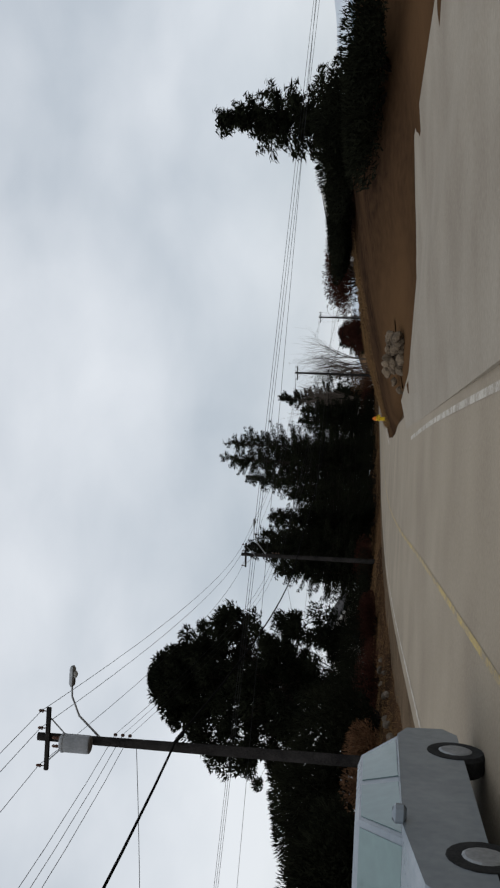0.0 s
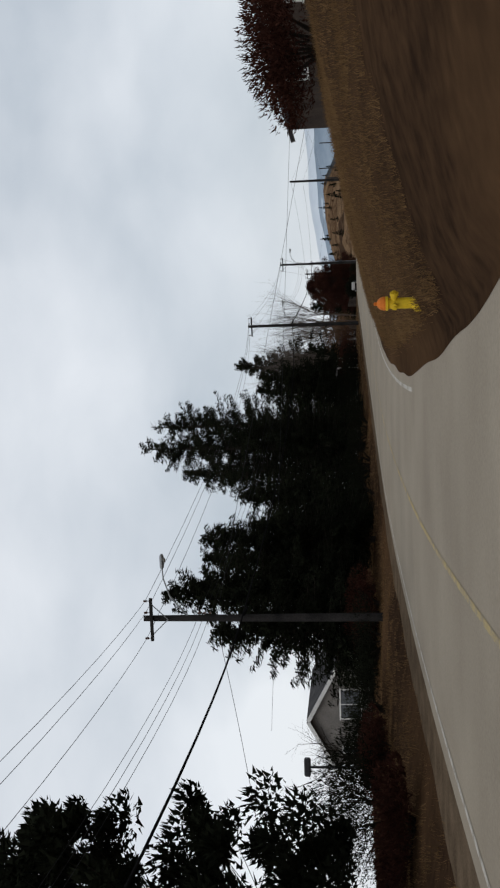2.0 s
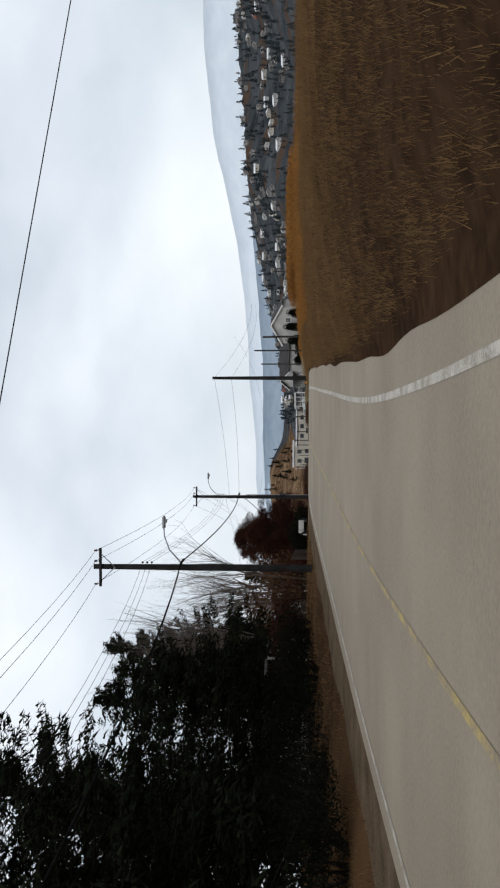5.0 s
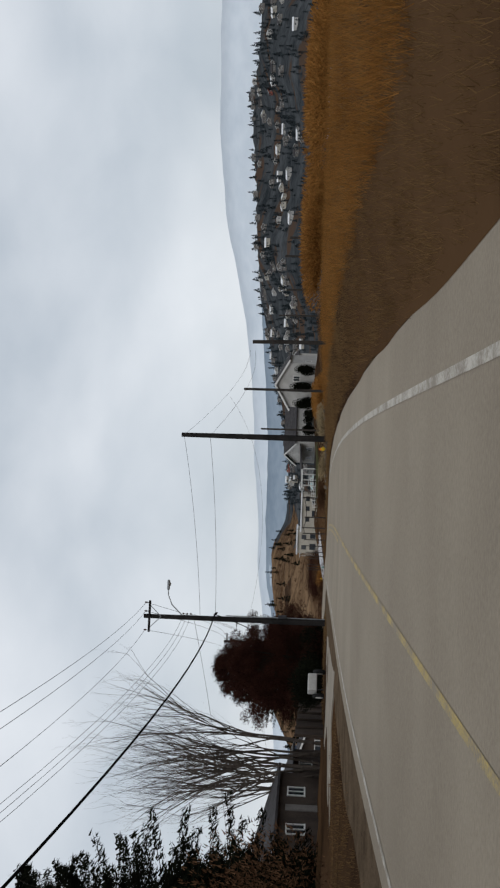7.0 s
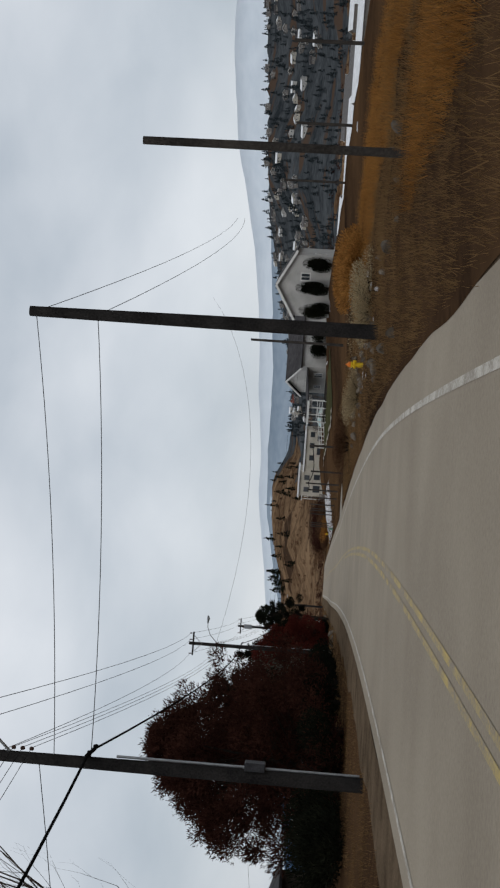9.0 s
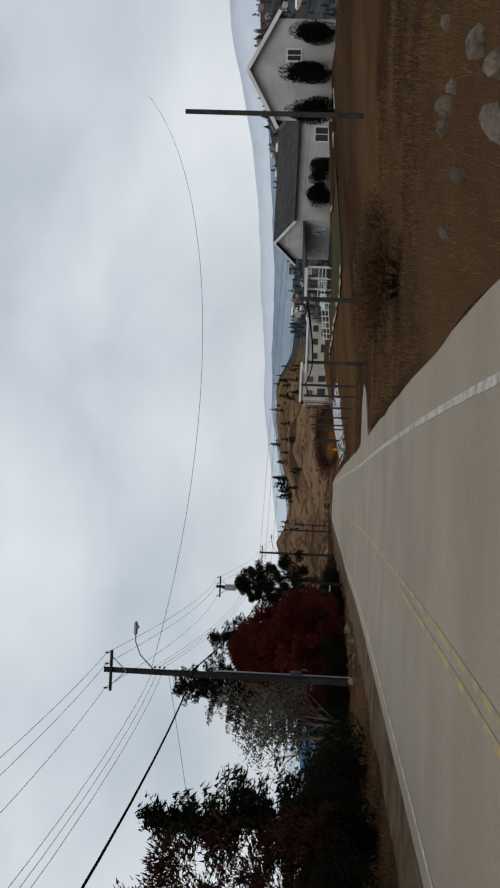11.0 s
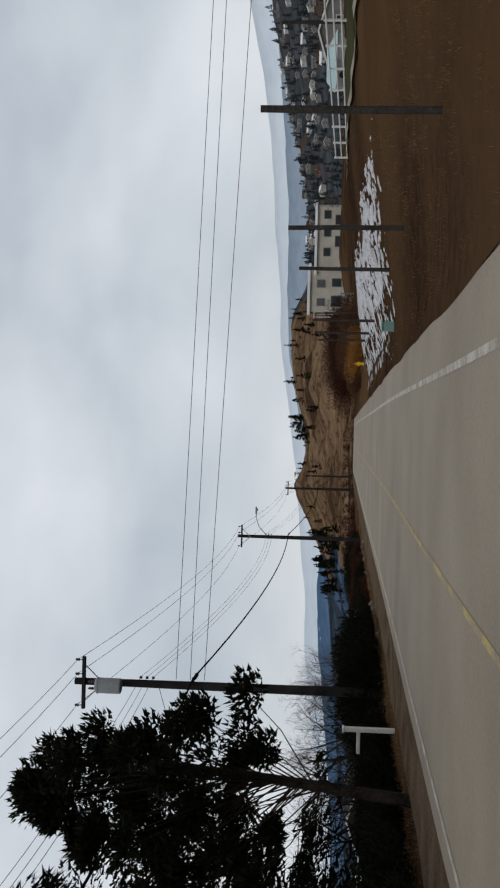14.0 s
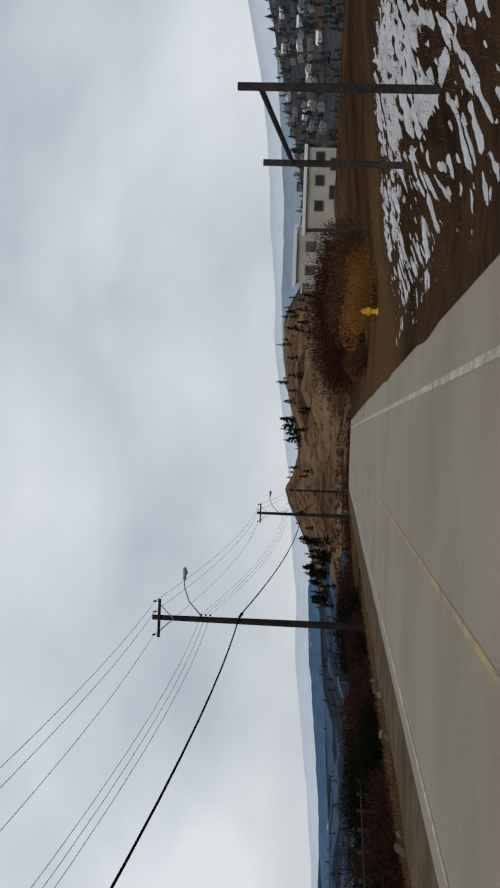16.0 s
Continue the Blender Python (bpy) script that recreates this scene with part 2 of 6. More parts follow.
# Blue tones and spots put the valley haze into the dark field's colour.
DARK_FIELD = surface("haze_tinted_valley_field", (0.016, 0.020, 0.026), (0.042, 0.056, 0.078), 0.02, 0.95, 0.3, 14, spots=((0.06, 0.095, 0.15), 0.54, 0.01))
# Ridge colours carry the haze: blue on the nearer two, sky-pale on the farthest.
RIDGE_LEFT = surface("haze_blue_wooded_ridge", (0.05, 0.095, 0.165), (0.10, 0.16, 0.245), 0.004, 1.0, 0.0, 8, spots=((0.46, 0.52, 0.58), 0.66, 0.008))
RIDGE_NEAR = surface("haze_grey_wooded_ridge", (0.23, 0.285, 0.345), (0.31, 0.365, 0.425), 0.004, 1.0, 0.0, 8, spots=((0.46, 0.52, 0.58), 0.66, 0.008))
RIDGE_FAR = surface("haze_pale_far_ridge", (0.58, 0.635, 0.69), (0.68, 0.725, 0.77), 0.002, 1.0, 0.0, 8)
for dull in (GROUND, HILL, LAWN, TOWN_SLOPE, DARK_FIELD, SHOULDER, RIDGE_LEFT, RIDGE_NEAR, RIDGE_FAR, POLE_WOOD, POST_WOOD, BARK, GREY_BARK, TWIG, CABLE, WIRE):
    dull.node_tree.nodes["Principled BSDF"].inputs["Specular IOR Level"].default_value = 0.0

# ---------------------------------------------------------------- geometry helpers
class Mesh:
    """Collects vertices and faces of one part."""

    def __init__(self):
        self.v, self.f = [], []

    def add(self, verts, faces):
        n = len(self.v)
        self.v += [tuple(p) for p in verts]
        self.f += [tuple(i + n for i in q) for q in faces]
        return self

    def box(self, c, size, m=None, bevel=0.0):
        x, y, z = (s / 2 for s in size)
        if bevel:
            k = min(bevel, x * 0.9, y * 0.9, z * 0.9)
            pts = []
            for dz, kk in ((-z, k), (-z + k, 0), (z - k, 0), (z, k)):
                a, b = x - kk, y - kk
                pts += [(-a + k - kk * 0, -b, dz), (a - k, -b, dz), (a, -b + k, dz), (a, b - k, dz), (a - k, b, dz), (-a + k, b, dz), (-a, b - k, dz), (-a, -b + k, dz)]
            faces = [tuple(range(7, -1, -1)), tuple(range(24, 32))]
            for r in range(3):
                faces += [(r * 8 + i, r * 8 + (i + 1) % 8, r * 8 + 8 + (i + 1) % 8, r * 8 + 8 + i) for i in range(8)]
        else:
            pts = [(sx * x, sy * y, sz * z) for sz in (-1, 1) for sy in (-1, 1) for sx in (-1, 1)]
            faces = [(0, 2, 3, 1), (4, 5, 7, 6), (0, 1, 5, 4), (2, 6, 7, 3), (0, 4, 6, 2), (1, 3, 7, 5)]
        pts = [Vector(p) for p in pts]
        if m is not None:
            pts = [m @ p for p in pts]
        return self.add([p + Vector(c) for p in pts], faces)

    def tube(self, points, radii, sides=6, cap=True):
        pts = [Vector(p) for p in points]
        if not isinstance(radii, (list, tuple)):
            radii = [radii] * len(pts)
        verts, faces = [], []
        for i, p in enumerate(pts):
            d = (pts[min(i + 1, len(pts) - 1)] - pts[max(i - 1, 0)]).normalized()
            a = d.cross(Vector((0.0, 0.0, 1.0)) if abs(d.z) < 0.9 else Vector((1.0, 0.0, 0.0))).normalized()
            b = d.cross(a)
            for k in range(sides):
                w = 2 * math.pi * k / sides
                verts.append(p + (a * math.cos(w) + b * math.sin(w)) * radii[i])
        for i in range(len(pts) - 1):
            faces += [(i * sides + k, i * sides + (k + 1) % sides, (i + 1) * sides + (k + 1) % sides, (i + 1) * sides + k) for k in range(sides)]
        if cap:
            faces += [tuple(range(sides - 1, -1, -1)), tuple(range((len(pts) - 1) * sides, len(pts) * sides))]
        return self.add(verts, faces)

    def lathe(self, profile, centre=(0, 0, 0), sides=14, m=None):
        """Rings of (radius, height) about an upright axis, closed at both ends."""
        verts, faces = [], []
        for r, h in profile:
            for k in range(sides):
                w = 2 * math.pi * k / sides
                p = Vector((r * math.cos(w), r * math.sin(w), h))
                verts.append((m @ p if m is not None else p) + Vector(centre))
        for i in range(len(profile) - 1):
            faces += [(i * sides + k, i * sides + (k + 1) % sides, (i + 1) * sides + (k + 1) % sides, (i + 1) * sides + k) for k in range(sides)]
        faces += [tuple(range(sides - 1, -1, -1)), tuple(range((len(profile) - 1) * sides, len(profile) * sides))]
        return self.add(verts, faces)

    def leaf(self, p, along, across):
        """A small kite-shaped leaf."""
        return self.add([p - along, p - along * 0.1 + across, p + along, p - along * 0.1 - across], [(0, 1, 2, 3)])

    def leaves(self, p, along, across):
        """Many pointed leaves at once, from arrays."""
        corner = np.stack([p - along + across, p + along, p - along - across], 1).reshape(-1, 3)
        n = len(self.v)
        self.v += list(map(tuple, corner.tolist()))
        self.f += [(n + 3 * i, n + 3 * i + 1, n + 3 * i + 2) for i in range(len(p))]
        return self

    def data(self, name, smooth=False):
        me = bpy.data.meshes.new(name)
        me.from_pydata(self.v, [], self.f)
        me.update()
        if smooth:
            me.polygons.foreach_set("use_smooth", [True] * len(me.polygons))
        return me


def part(name, mesh, material, parent=None, label="", smooth=False):
    """One mesh object, under a thing or a part where one is given."""
    me = mesh.data(name, smooth) if isinstance(mesh, Mesh) else mesh
    if material is not None and not me.materials:
        me.materials.append(material)
    ob = new(name, me)
    if parent is not None:
        ob.parent = parent
    if label:
        tagged(ob, label)
    return ob


def thing(name, label, category, place=(0, 0, 0), turn=0.0, group="", kind=""):
    ob = new(name)
    ob.empty_display_size = 0.3
    ob.matrix_basis = Matrix.Translation(place) @ Matrix.Rotation(radians(turn), 4, "Z")
    return tagged(ob, label, category, group, kind)


def rnd(a, b):
    return random.uniform(a, b)


def anyway():
    """A random direction."""
    z, w = rnd(-1, 1), rnd(0, 2 * math.pi)
    r = math.sqrt(1 - z * z)
    return Vector((r * math.cos(w), r * math.sin(w), z))


def unit(a):
    return a / np.maximum(np.linalg.norm(a, axis=-1, keepdims=True), 1e-9)


def leaf_axes(rng, lean, size, slim):
    """For rows of leaning directions: the half length and half width of each leaf."""
    a = unit(lean)
    return a * size[:, None], unit(np.cross(a, rng.normal(size=a.shape))) * size[:, None] * slim


# ---------------------------------------------------------------- the lie of the land
# The line along the nearside lane that the road follows: x, y, height of the road.
LINE = np.array([
    (0, -400, 0), (0, -160, 0), (0, -40, 0), (0, -20, 0.0), (0, 0, 0.05), (-0.08, 20, 0.36), (-0.42, 40, 0.58), (-0.11, 60, 0.7), (2.17, 79.85, 0.87),
    (6.86, 99.27, 1.09), (13.08, 118.28, 1.47), (19.44, 137.24, 1.79), (25.36, 156.34, 1.65), (30.38, 175.7, 1.34),
    (34.06, 195.35, 0.88), (37.08, 215.12, 0.41), (39.83, 234.93, -0.06), (42.54, 254.75, -0.4), (45.39, 274.54, -0.8),
    (48.1, 294.36, -1.21), (50.81, 314.17, -1.61), (53.53, 334, -2.01), (56.24, 353.8, -2.45), (61.67, 393.43, -3.3), (68.6, 433, -4.6), (80.0, 472, -6.2), (100, 520, -8.5)])


def smooth_line(points, step=2.0):
    """Points every few metres on a Catmull-Rom curve."""
    out = []
    for i in range(1, len(points) - 2):
        a, b, c, d = points[i - 1 : i + 3]
        n = max(2, int(np.linalg.norm(c - b) / step))
        for k in range(n):
            u = k / n
            out.append(0.5 * (2 * b + (c - a) * u + (2 * a - 5 * b + 4 * c - d) * u**2 + (3 * b - a - 3 * c + d) * u**3))
    return np.array(out)


ROAD = smooth_line(LINE)
STEP = np.diff(ROAD, axis=0)
ALONG = np.r_[0, np.cumsum(np.hypot(STEP[:, 0], STEP[:, 1]))]
ALONG -= ALONG[np.argmin(np.abs(ROAD[:, 1]))]


def on_road(s, d=0.0, up=0.0):
    """The place s metres along the road and d metres to the right of the line."""
    x, y, z = (np.interp(s, ALONG, ROAD[:, k]) for k in range(3))
    a, b = (np.array([np.interp(q, ALONG, ROAD[:, k]) for k in range(2)]) for q in (s - 1, s + 1))
    t = (b - a) / np.linalg.norm(b - a)
    return Vector((x + d * t[1], y - d * t[0], z + up))


def road_turn(s):
    """Degrees by which the road's heading is turned from +y, to the left."""
    a, b = (np.array([np.interp(q, ALONG, ROAD[:, k]) for k in range(2)]) for q in (s - 1, s + 1))
    return math.degrees(math.atan2(-(b - a)[0], (b - a)[1]))


def road_frame(x, y):
    """For arrays of places: metres along the road, metres to its right, and the road's height there."""
    x, y = np.asarray(x, float), np.asarray(y, float)
    if x.size < 200:
        p, v = ROAD[:-1, :, None], STEP[:, :, None]
        n = np.hypot(v[:, 0], v[:, 1])
        fx, fy = x.ravel()[None], y.ravel()[None]
        u = np.clip(((fx - p[:, 0]) * v[:, 0] + (fy - p[:, 1]) * v[:, 1]) / n**2, 0, 1)
        far = np.hypot(fx - p[:, 0] - u * v[:, 0], fy - p[:, 1] - u * v[:, 1])
        i, j = np.argmin(far, 0), np.arange(x.size)
        q, w, k = ROAD[i], STEP[i], u[i, j]
        right = w[:, 1] * (fx[0] - q[:, 0]) - w[:, 0] * (fy[0] - q[:, 1]) > 0
        s, d, z = ALONG[i] + k * n[i, 0], np.where(right, far[i, j], -far[i, j]), q[:, 2] + k * w[:, 2]
        return s.reshape(x.shape), d.reshape(x.shape), z.reshape(x.shape)
    best, s, d, z = np.full(x.shape, 1e9), np.zeros(x.shape), np.zeros(x.shape), np.zeros(x.shape)
    for i in range(0, len(STEP)):
        p, v = ROAD[i], STEP[i]
        n = math.hypot(v[0], v[1])
        u = np.clip(((x - p[0]) * v[0] + (y - p[1]) * v[1]) / n**2, 0, 1)
        dx, dy = x - p[0] - u * v[0], y - p[1] - u * v[1]
        dist = np.hypot(dx, dy)
        hit = dist < best
        best = np.where(hit, dist, best)
        s = np.where(hit, ALONG[i] + u * n, s)
        d = np.where(hit, np.where(v[1] * (x - p[0]) - v[0] * (y - p[1]) > 0, dist, -dist), d)
        z = np.where(hit, p[2] + u * v[2], z)
    return s, d, z


# Height over the road, by metres along (columns) and to the right (rows).
S_KNOTS = np.array([-60, 0, 27, 36, 60, 80, 100, 125, 150, 175, 200, 230, 260, 300, 340, 420], float)
D_KNOTS = np.array([-90, -45, -25, -12, -8, -7.2, -5.6, 1.7, 2.1, 3.0, 6.0, 12.0, 25.0, 60.0, 120.0], float)
RELIEF = np.array([
    [-1, -1, -1, -1, -1, -1, -1, -1, -1.5, -2, -3, -5, -8, -9, -9, -8],
    [0, 0, 0, 0.2, 0.2, 0.2, 0.2, 0, 0, -0.3, -0.8, -1.5, -3, -4, -4, -3],
    [0.4, 0.4, 0.4, 0.5, 0.6, 0.6, 0.5, 0.4, 0.3, 0.2, 0, -0.3, -1.2, -2, -2, -1.5],
    [0.3, 0.3, 0.3, 0.4, 0.5, 0.5, 0.4, 0.2, 0, 0, 0, 0, -0.3, -0.8, -0.7, -0.5],
    [0.15, 0.15, 0.15, 0.2, 0.2, 0.2, 0.15, 0.1, 0, 0, 0, 0, 0, -0.1, -0.1, -0.1],
    [-0.03] * 16, [-0.03] * 16, [0] * 16,
    [0.02, 0.02, 0.02, 0.30, 0.34, 0.18, 0.08, 0.03, 0.03, 0.02, 0.02, 0, 0, 0, 0, 0],
    [0.1, 0.1, 0.05, 0.55, 0.6, 0.5, 0.35, 0.25, 0.25, 0.2, 0.15, 0, 0, 0, 0, 0],
    [0.3, 0.3, 0.15, 1.2, 1.5, 1.2, 0.9, 0.6, 0.55, 0.35, 0.25, 0.1, 0.3, 0.7, -0.15, 0.0],
    [0.6, 0.6, 0.7, 2.2, 2.6, 2.1, 1.5, 0.8, 0.5, 0.3, 0.4, 0.5, 0.9, 1.45, 0.6, 0.4],
    [0.8, 0.8, 1.1, 2.6, 2.9, 2.3, 1.3, 0.2, -0.4, -0.2, 0.6, 1.4, 2.3, 2.1, 1.7, 3.0],
    [1, 1, 1, 1.8, 1.8, 0.9, -0.5, -3, -3.5, -3, -2, -1.5, -1.2, -1, 0.2, 2.8],
    [0, 0, 0, 0, 0, -2, -4, -6, -7, -7, -6, -5, -4, -4, -3, -1]])


# The far country as seen from the end of the walk: bearing to the right of +y, and how high its skyline stands, in degrees.
SKYLINE = np.array([(-40, -1.6), (-14, -1.5), (-6, -0.9), (-2, -0.55), (0.3, -0.25), (1.6, 0.2), (3, 0.85), (3.9, 1.33), (4.75, 1.58), (5.6, 1.15), (6.7, 0.95), (8.5, 1.2), (10, 1.65),
                    (11.6, 1.9), (13.6, 1.95), (14.4, 1.85), (15.9, 1.1), (18, 1.0), (22, 1.4), (26, 2.3), (30, 3.2), (34, 3.7), (42, 3.9), (60, 3.0), (90, 1.0)])


def bumps(x, y):
    """The far country: valley floor, dry hills, the slope with the town."""
    dx, dy = x - 46.0, y - 280.0
    r, b = np.hypot(dx, dy), np.degrees(np.arctan2(dx, dy))
    el = np.interp(b, SKYLINE[:, 0], SKYLINE[:, 1])
    peak = 1050 + 120 * np.sin(b * 0.5) - np.clip(b - 16, 0, 20) * 8
    floor = -8.5 - 0.012 * np.clip(1 - b, 0, 9) * np.clip(r - 150, 0, 900) * 0.36
    top = 0.6 + np.tan(np.radians(el)) * peak
    u = np.clip((r - 330) / (peak - 330), 0, 1)
    u = u * u * (1.6 - 0.6 * u)
    back = np.clip((r - peak) / 900, 0, 1)
    folds = 2.6 * np.sin(b * 2.1 + r * 0.011) * np.sin(r * 0.019 + b) * np.clip((r - 400) / 300, 0, 1) * (1 - np.clip((r - peak + 150) / 150, 0, 1))
    z = floor + (top - floor) * u + folds
    return z - back * (top - floor + 25) * 0.9


def height(x, y):
    x, y = np.atleast_1d(np.asarray(x, float)), np.atleast_1d(np.asarray(y, float))
    s, d, z = road_frame(x, y)
    fs = np.clip(np.interp(s, S_KNOTS, np.arange(len(S_KNOTS))), 0, len(S_KNOTS) - 1.001)
    fd = np.clip(np.interp(d, D_KNOTS, np.arange(len(D_KNOTS))), 0, len(D_KNOTS) - 1.001)
    i, j = fs.astype(int), fd.astype(int)
    u, v = fs - i, fd - j
    u = u * u * (3 - 2 * u)
    rel = (RELIEF[j, i] * (1 - u) + RELIEF[j, i + 1] * u) * (1 - v) + (RELIEF[j + 1, i] * (1 - u) + RELIEF[j + 1, i + 1] * u) * v
    off = np.clip((np.abs(d) - 7) / 6, 0, 1) * np.where(np.abs(d) > 7, 1, 0)
    rough = 0.10 * np.sin(x * 0.9 + 1.7 * np.sin(y * 0.37)) * np.sin(y * 0.8 + 1.3 * np.sin(x * 0.41)) * np.clip((np.abs(d + 2) - 4) / 4, 0, 1)
    near = z + rel + rough
    w = np.clip((np.maximum(np.abs(d) - 60, (s - 400) * 0.9)) / 90, 0, 1)
    w = w * w * (3 - 2 * w)
    w = np.maximum(w, np.clip((-s - 200) / 200, 0, 1))
    return near * (1 - w) + bumps(x, y) * w


def land(x, y):
    return float(height(x, y)[0])


def stand(s, d, sink=0.0):
    """A place on the ground, s along the road and d to its right."""
    p = on_road(s, d)
    return Vector((p.x, p.y, land(p.x, p.y) - sink))

# ---------------------------------------------------------------- ground, road, distance
def axis_steps(*pieces):
    out = []
    for a, b, n in pieces:
        out += list(np.linspace(a, b, n, endpoint=False))
    return np.array(out + [pieces[-1][1]])


gx = axis_steps((-4200, -900, 8), (-900, -200, 14), (-200, -60, 14), (-60, -30, 10), (-30, 90, 130), (90, 160, 26), (160, 700, 40), (700, 1900, 30), (1900, 4200, 8))
gy = axis_steps((-1500, -200, 6), (-200, -30, 10), (-30, 440, 360), (440, 700, 30), (700, 1700, 56), (1700, 4400, 14))
XX, YY = np.meshgrid(gx, gy)
SS, DD, ZR = road_frame(XX, YY)
ZZ = np.reshape(height(XX.ravel(), YY.ravel()), XX.shape)
ZZ = np.where((DD > -5.7) & (DD < 1.45) & (SS < 470), ZZ - 0.22, ZZ)
VERGE = (DD > 1.45) & (DD < 4.1) & (((SS > 33.0) & (SS < 230)) | ((SS > 246) & (SS < 419)))
ZZ = np.where(VERGE, ZZ - 0.12, ZZ)
nx = len(gx)
quads = [(j * nx + i, j * nx + i + 1, (j + 1) * nx + i + 1, (j + 1) * nx + i) for j in range(len(gy) - 1) for i in range(nx - 1)]
gm = Mesh()
gm.v = list(zip(XX.ravel().tolist(), YY.ravel().tolist(), ZZ.ravel().tolist()))
gm.f = quads
gme = gm.data("ground", smooth=True)
gme.materials.append(GROUND)
gme.materials.append(HILL)
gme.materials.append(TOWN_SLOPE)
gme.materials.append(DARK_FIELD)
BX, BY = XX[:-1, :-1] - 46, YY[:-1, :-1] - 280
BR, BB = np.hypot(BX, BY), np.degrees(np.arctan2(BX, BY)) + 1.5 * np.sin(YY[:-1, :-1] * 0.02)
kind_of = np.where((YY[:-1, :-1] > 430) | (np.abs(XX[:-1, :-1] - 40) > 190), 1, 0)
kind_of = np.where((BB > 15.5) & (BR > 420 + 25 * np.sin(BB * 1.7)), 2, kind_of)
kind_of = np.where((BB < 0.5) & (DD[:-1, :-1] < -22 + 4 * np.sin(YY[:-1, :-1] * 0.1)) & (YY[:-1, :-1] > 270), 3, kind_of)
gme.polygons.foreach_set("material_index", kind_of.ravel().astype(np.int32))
ground = tagged(new("ground", gme), "dry brown winter grassland with low hills", "ground", kind="structure")


def strip(name, d0, d1, s0, s1, up, material, label, category, depth=0.0, step=2.0, wobble=0.0, kind="structure", drape=False, foot=False):
    """A band along the road, with thickness where depth is given."""
    m = Mesh()
    ss = np.arange(s0, s1 + 0.01, step)
    rows = 6 if drape else (4 if depth else 2)
    for s in ss:
        a = d0 + (wobble * math.sin(s * 0.7) * math.sin(s * 0.23 + 1) if wobble else 0)
        b = d1 + (wobble * math.sin(s * 0.53 + 2) * math.sin(s * 0.31) if wobble else 0)
        if drape:
            ds = a + (b - a) * np.array([0, 0.14, 0.3, 0.5, 0.72, 1])
            m.v += [tuple(stand(s, q) + Vector((0, 0, up))) for q in ds]
            if foot:
                m.v[-6] = tuple(on_road(s, a, -0.02))
            continue
        m.v += [tuple(on_road(s, a, up)), tuple(on_road(s, b, up))]
        if depth:
            m.v += [tuple(on_road(s, b, up - depth)), tuple(on_road(s, a, up - depth))]
    for i in range(len(ss) - 1):
        o = i * rows
        if drape:
            m.f += [(o + k, o + k + 1, o + k + 7, o + k + 6) for k in range(5)]
        elif depth:
            m.f += [(o, o + 1, o + 5, o + 4), (o + 1, o + 2, o + 6, o + 5), (o + 2, o + 3, o + 7, o + 6), (o + 3, o, o + 4, o + 7)]
        else:
            m.f += [(o, o + 1, o + 3, o + 2)]
    if depth and not drape:
        m.f += [(3, 2, 1, 0), tuple(range(len(ss) * 4 - 4, len(ss) * 4))]
    return tagged(part(name, m, material), label, category, kind=kind)


road = strip("road", -5.55, 1.75, -150, 466, 0.03, ASPHALT, "worn pale beige-grey two-lane asphalt road", "road", depth=0.25)
strip("road_shoulder_left", -7.1, -5.5, -150, 466, 0.012, SHOULDER, "narrow brown gravel shoulder beside the asphalt", "shoulder", depth=0.2, wobble=0.25)
strip("road_shoulder_right", 1.7, 2.0, -150, 466, 0.014, SHOULDER, "narrow brown gravel shoulder beside dry grass", "shoulder", depth=0.25, wobble=0.12)


def verge(name, s0, s1, edge):
    """Dry grass that laps over the asphalt's ragged edge; edge: metres to the right where it begins, by metres along."""
    m = Mesh()
    ss = np.arange(s0, s1 + 0.01, 0.7)
    for s in ss:
        a = np.interp(s, *zip(*edge)) + 0.06 * math.sin(s * 0.7) * math.sin(s * 0.23 + 1) + 0.015 * math.sin(s * 1.3)
        for k, u in enumerate((0, 0.06, 0.16, 0.32, 0.52, 0.74, 1)):
            d = a + (4.5 - a) * u
            low = on_road(s, d, 0.034 if k == 0 else 0.05)
            p = stand(s, d) + Vector((0, 0, 0.03))
            m.v.append(tuple(low if k == 0 else Vector((p.x, p.y, max(p.z, low.z if d < 2.2 else -99)))))
    m.f = [(i * 7 + k, i * 7 + k + 1, i * 7 + k + 8, i * 7 + k + 7) for i in range(len(ss) - 1) for k in range(6)]
    return tagged(part(name, m, GROUND, smooth=True), "brown dry verge along the asphalt edge", "verge", kind="structure")


verge("verge_right_1", 32, 231, [(32, 2.3), (38, 1.9), (48, 1.45), (62, 1.15), (85, 1.2), (105, 1.6), (125, 1.74)])
verge("verge_right_2", 245, 420, [(245, 1.74), (420, 1.74)])
strip("edge_line_left", -5.2, -5.09, -150, 466, 0.036, WHITE_LINE, "worn white painted edge line", "road marking")
strip("edge_line_right", 0.76, 0.87, -150, 30, 0.036, WHITE_LINE, "worn white painted edge line", "road marking")
strip("edge_line_right_far", 0.76, 0.87, 60, 466, 0.036, WHITE_LINE, "worn white painted edge line", "road marking")
strip("centre_line_solid", -2.12, -2.02, -150, 466, 0.036, YELLOW_LINE, "worn yellow painted centre line", "road marking")
strip("centre_line_second", -2.34, -2.24, 150, 214, 0.036, YELLOW_LINE, "second yellow centre line on the bend", "road marking")


def slab(name, outline, material, label, up=0.03, depth=0.15):
    """A paved patch with the given outline of (s, d), draped on the ground."""
    m = Mesh()
    top = [stand(s, d) + Vector((0, 0, up)) for s, d in outline]
    n = len(top)
    m.add(top + [p - Vector((0, 0, depth)) for p in top], [tuple(range(n)), tuple(range(2 * n - 1, n - 1, -1))] + [(i, i + n, (i + 1) % n + n, (i + 1) % n) for i in range(n)])
    return tagged(part(name, m, material), label, "driveway", kind="structure")


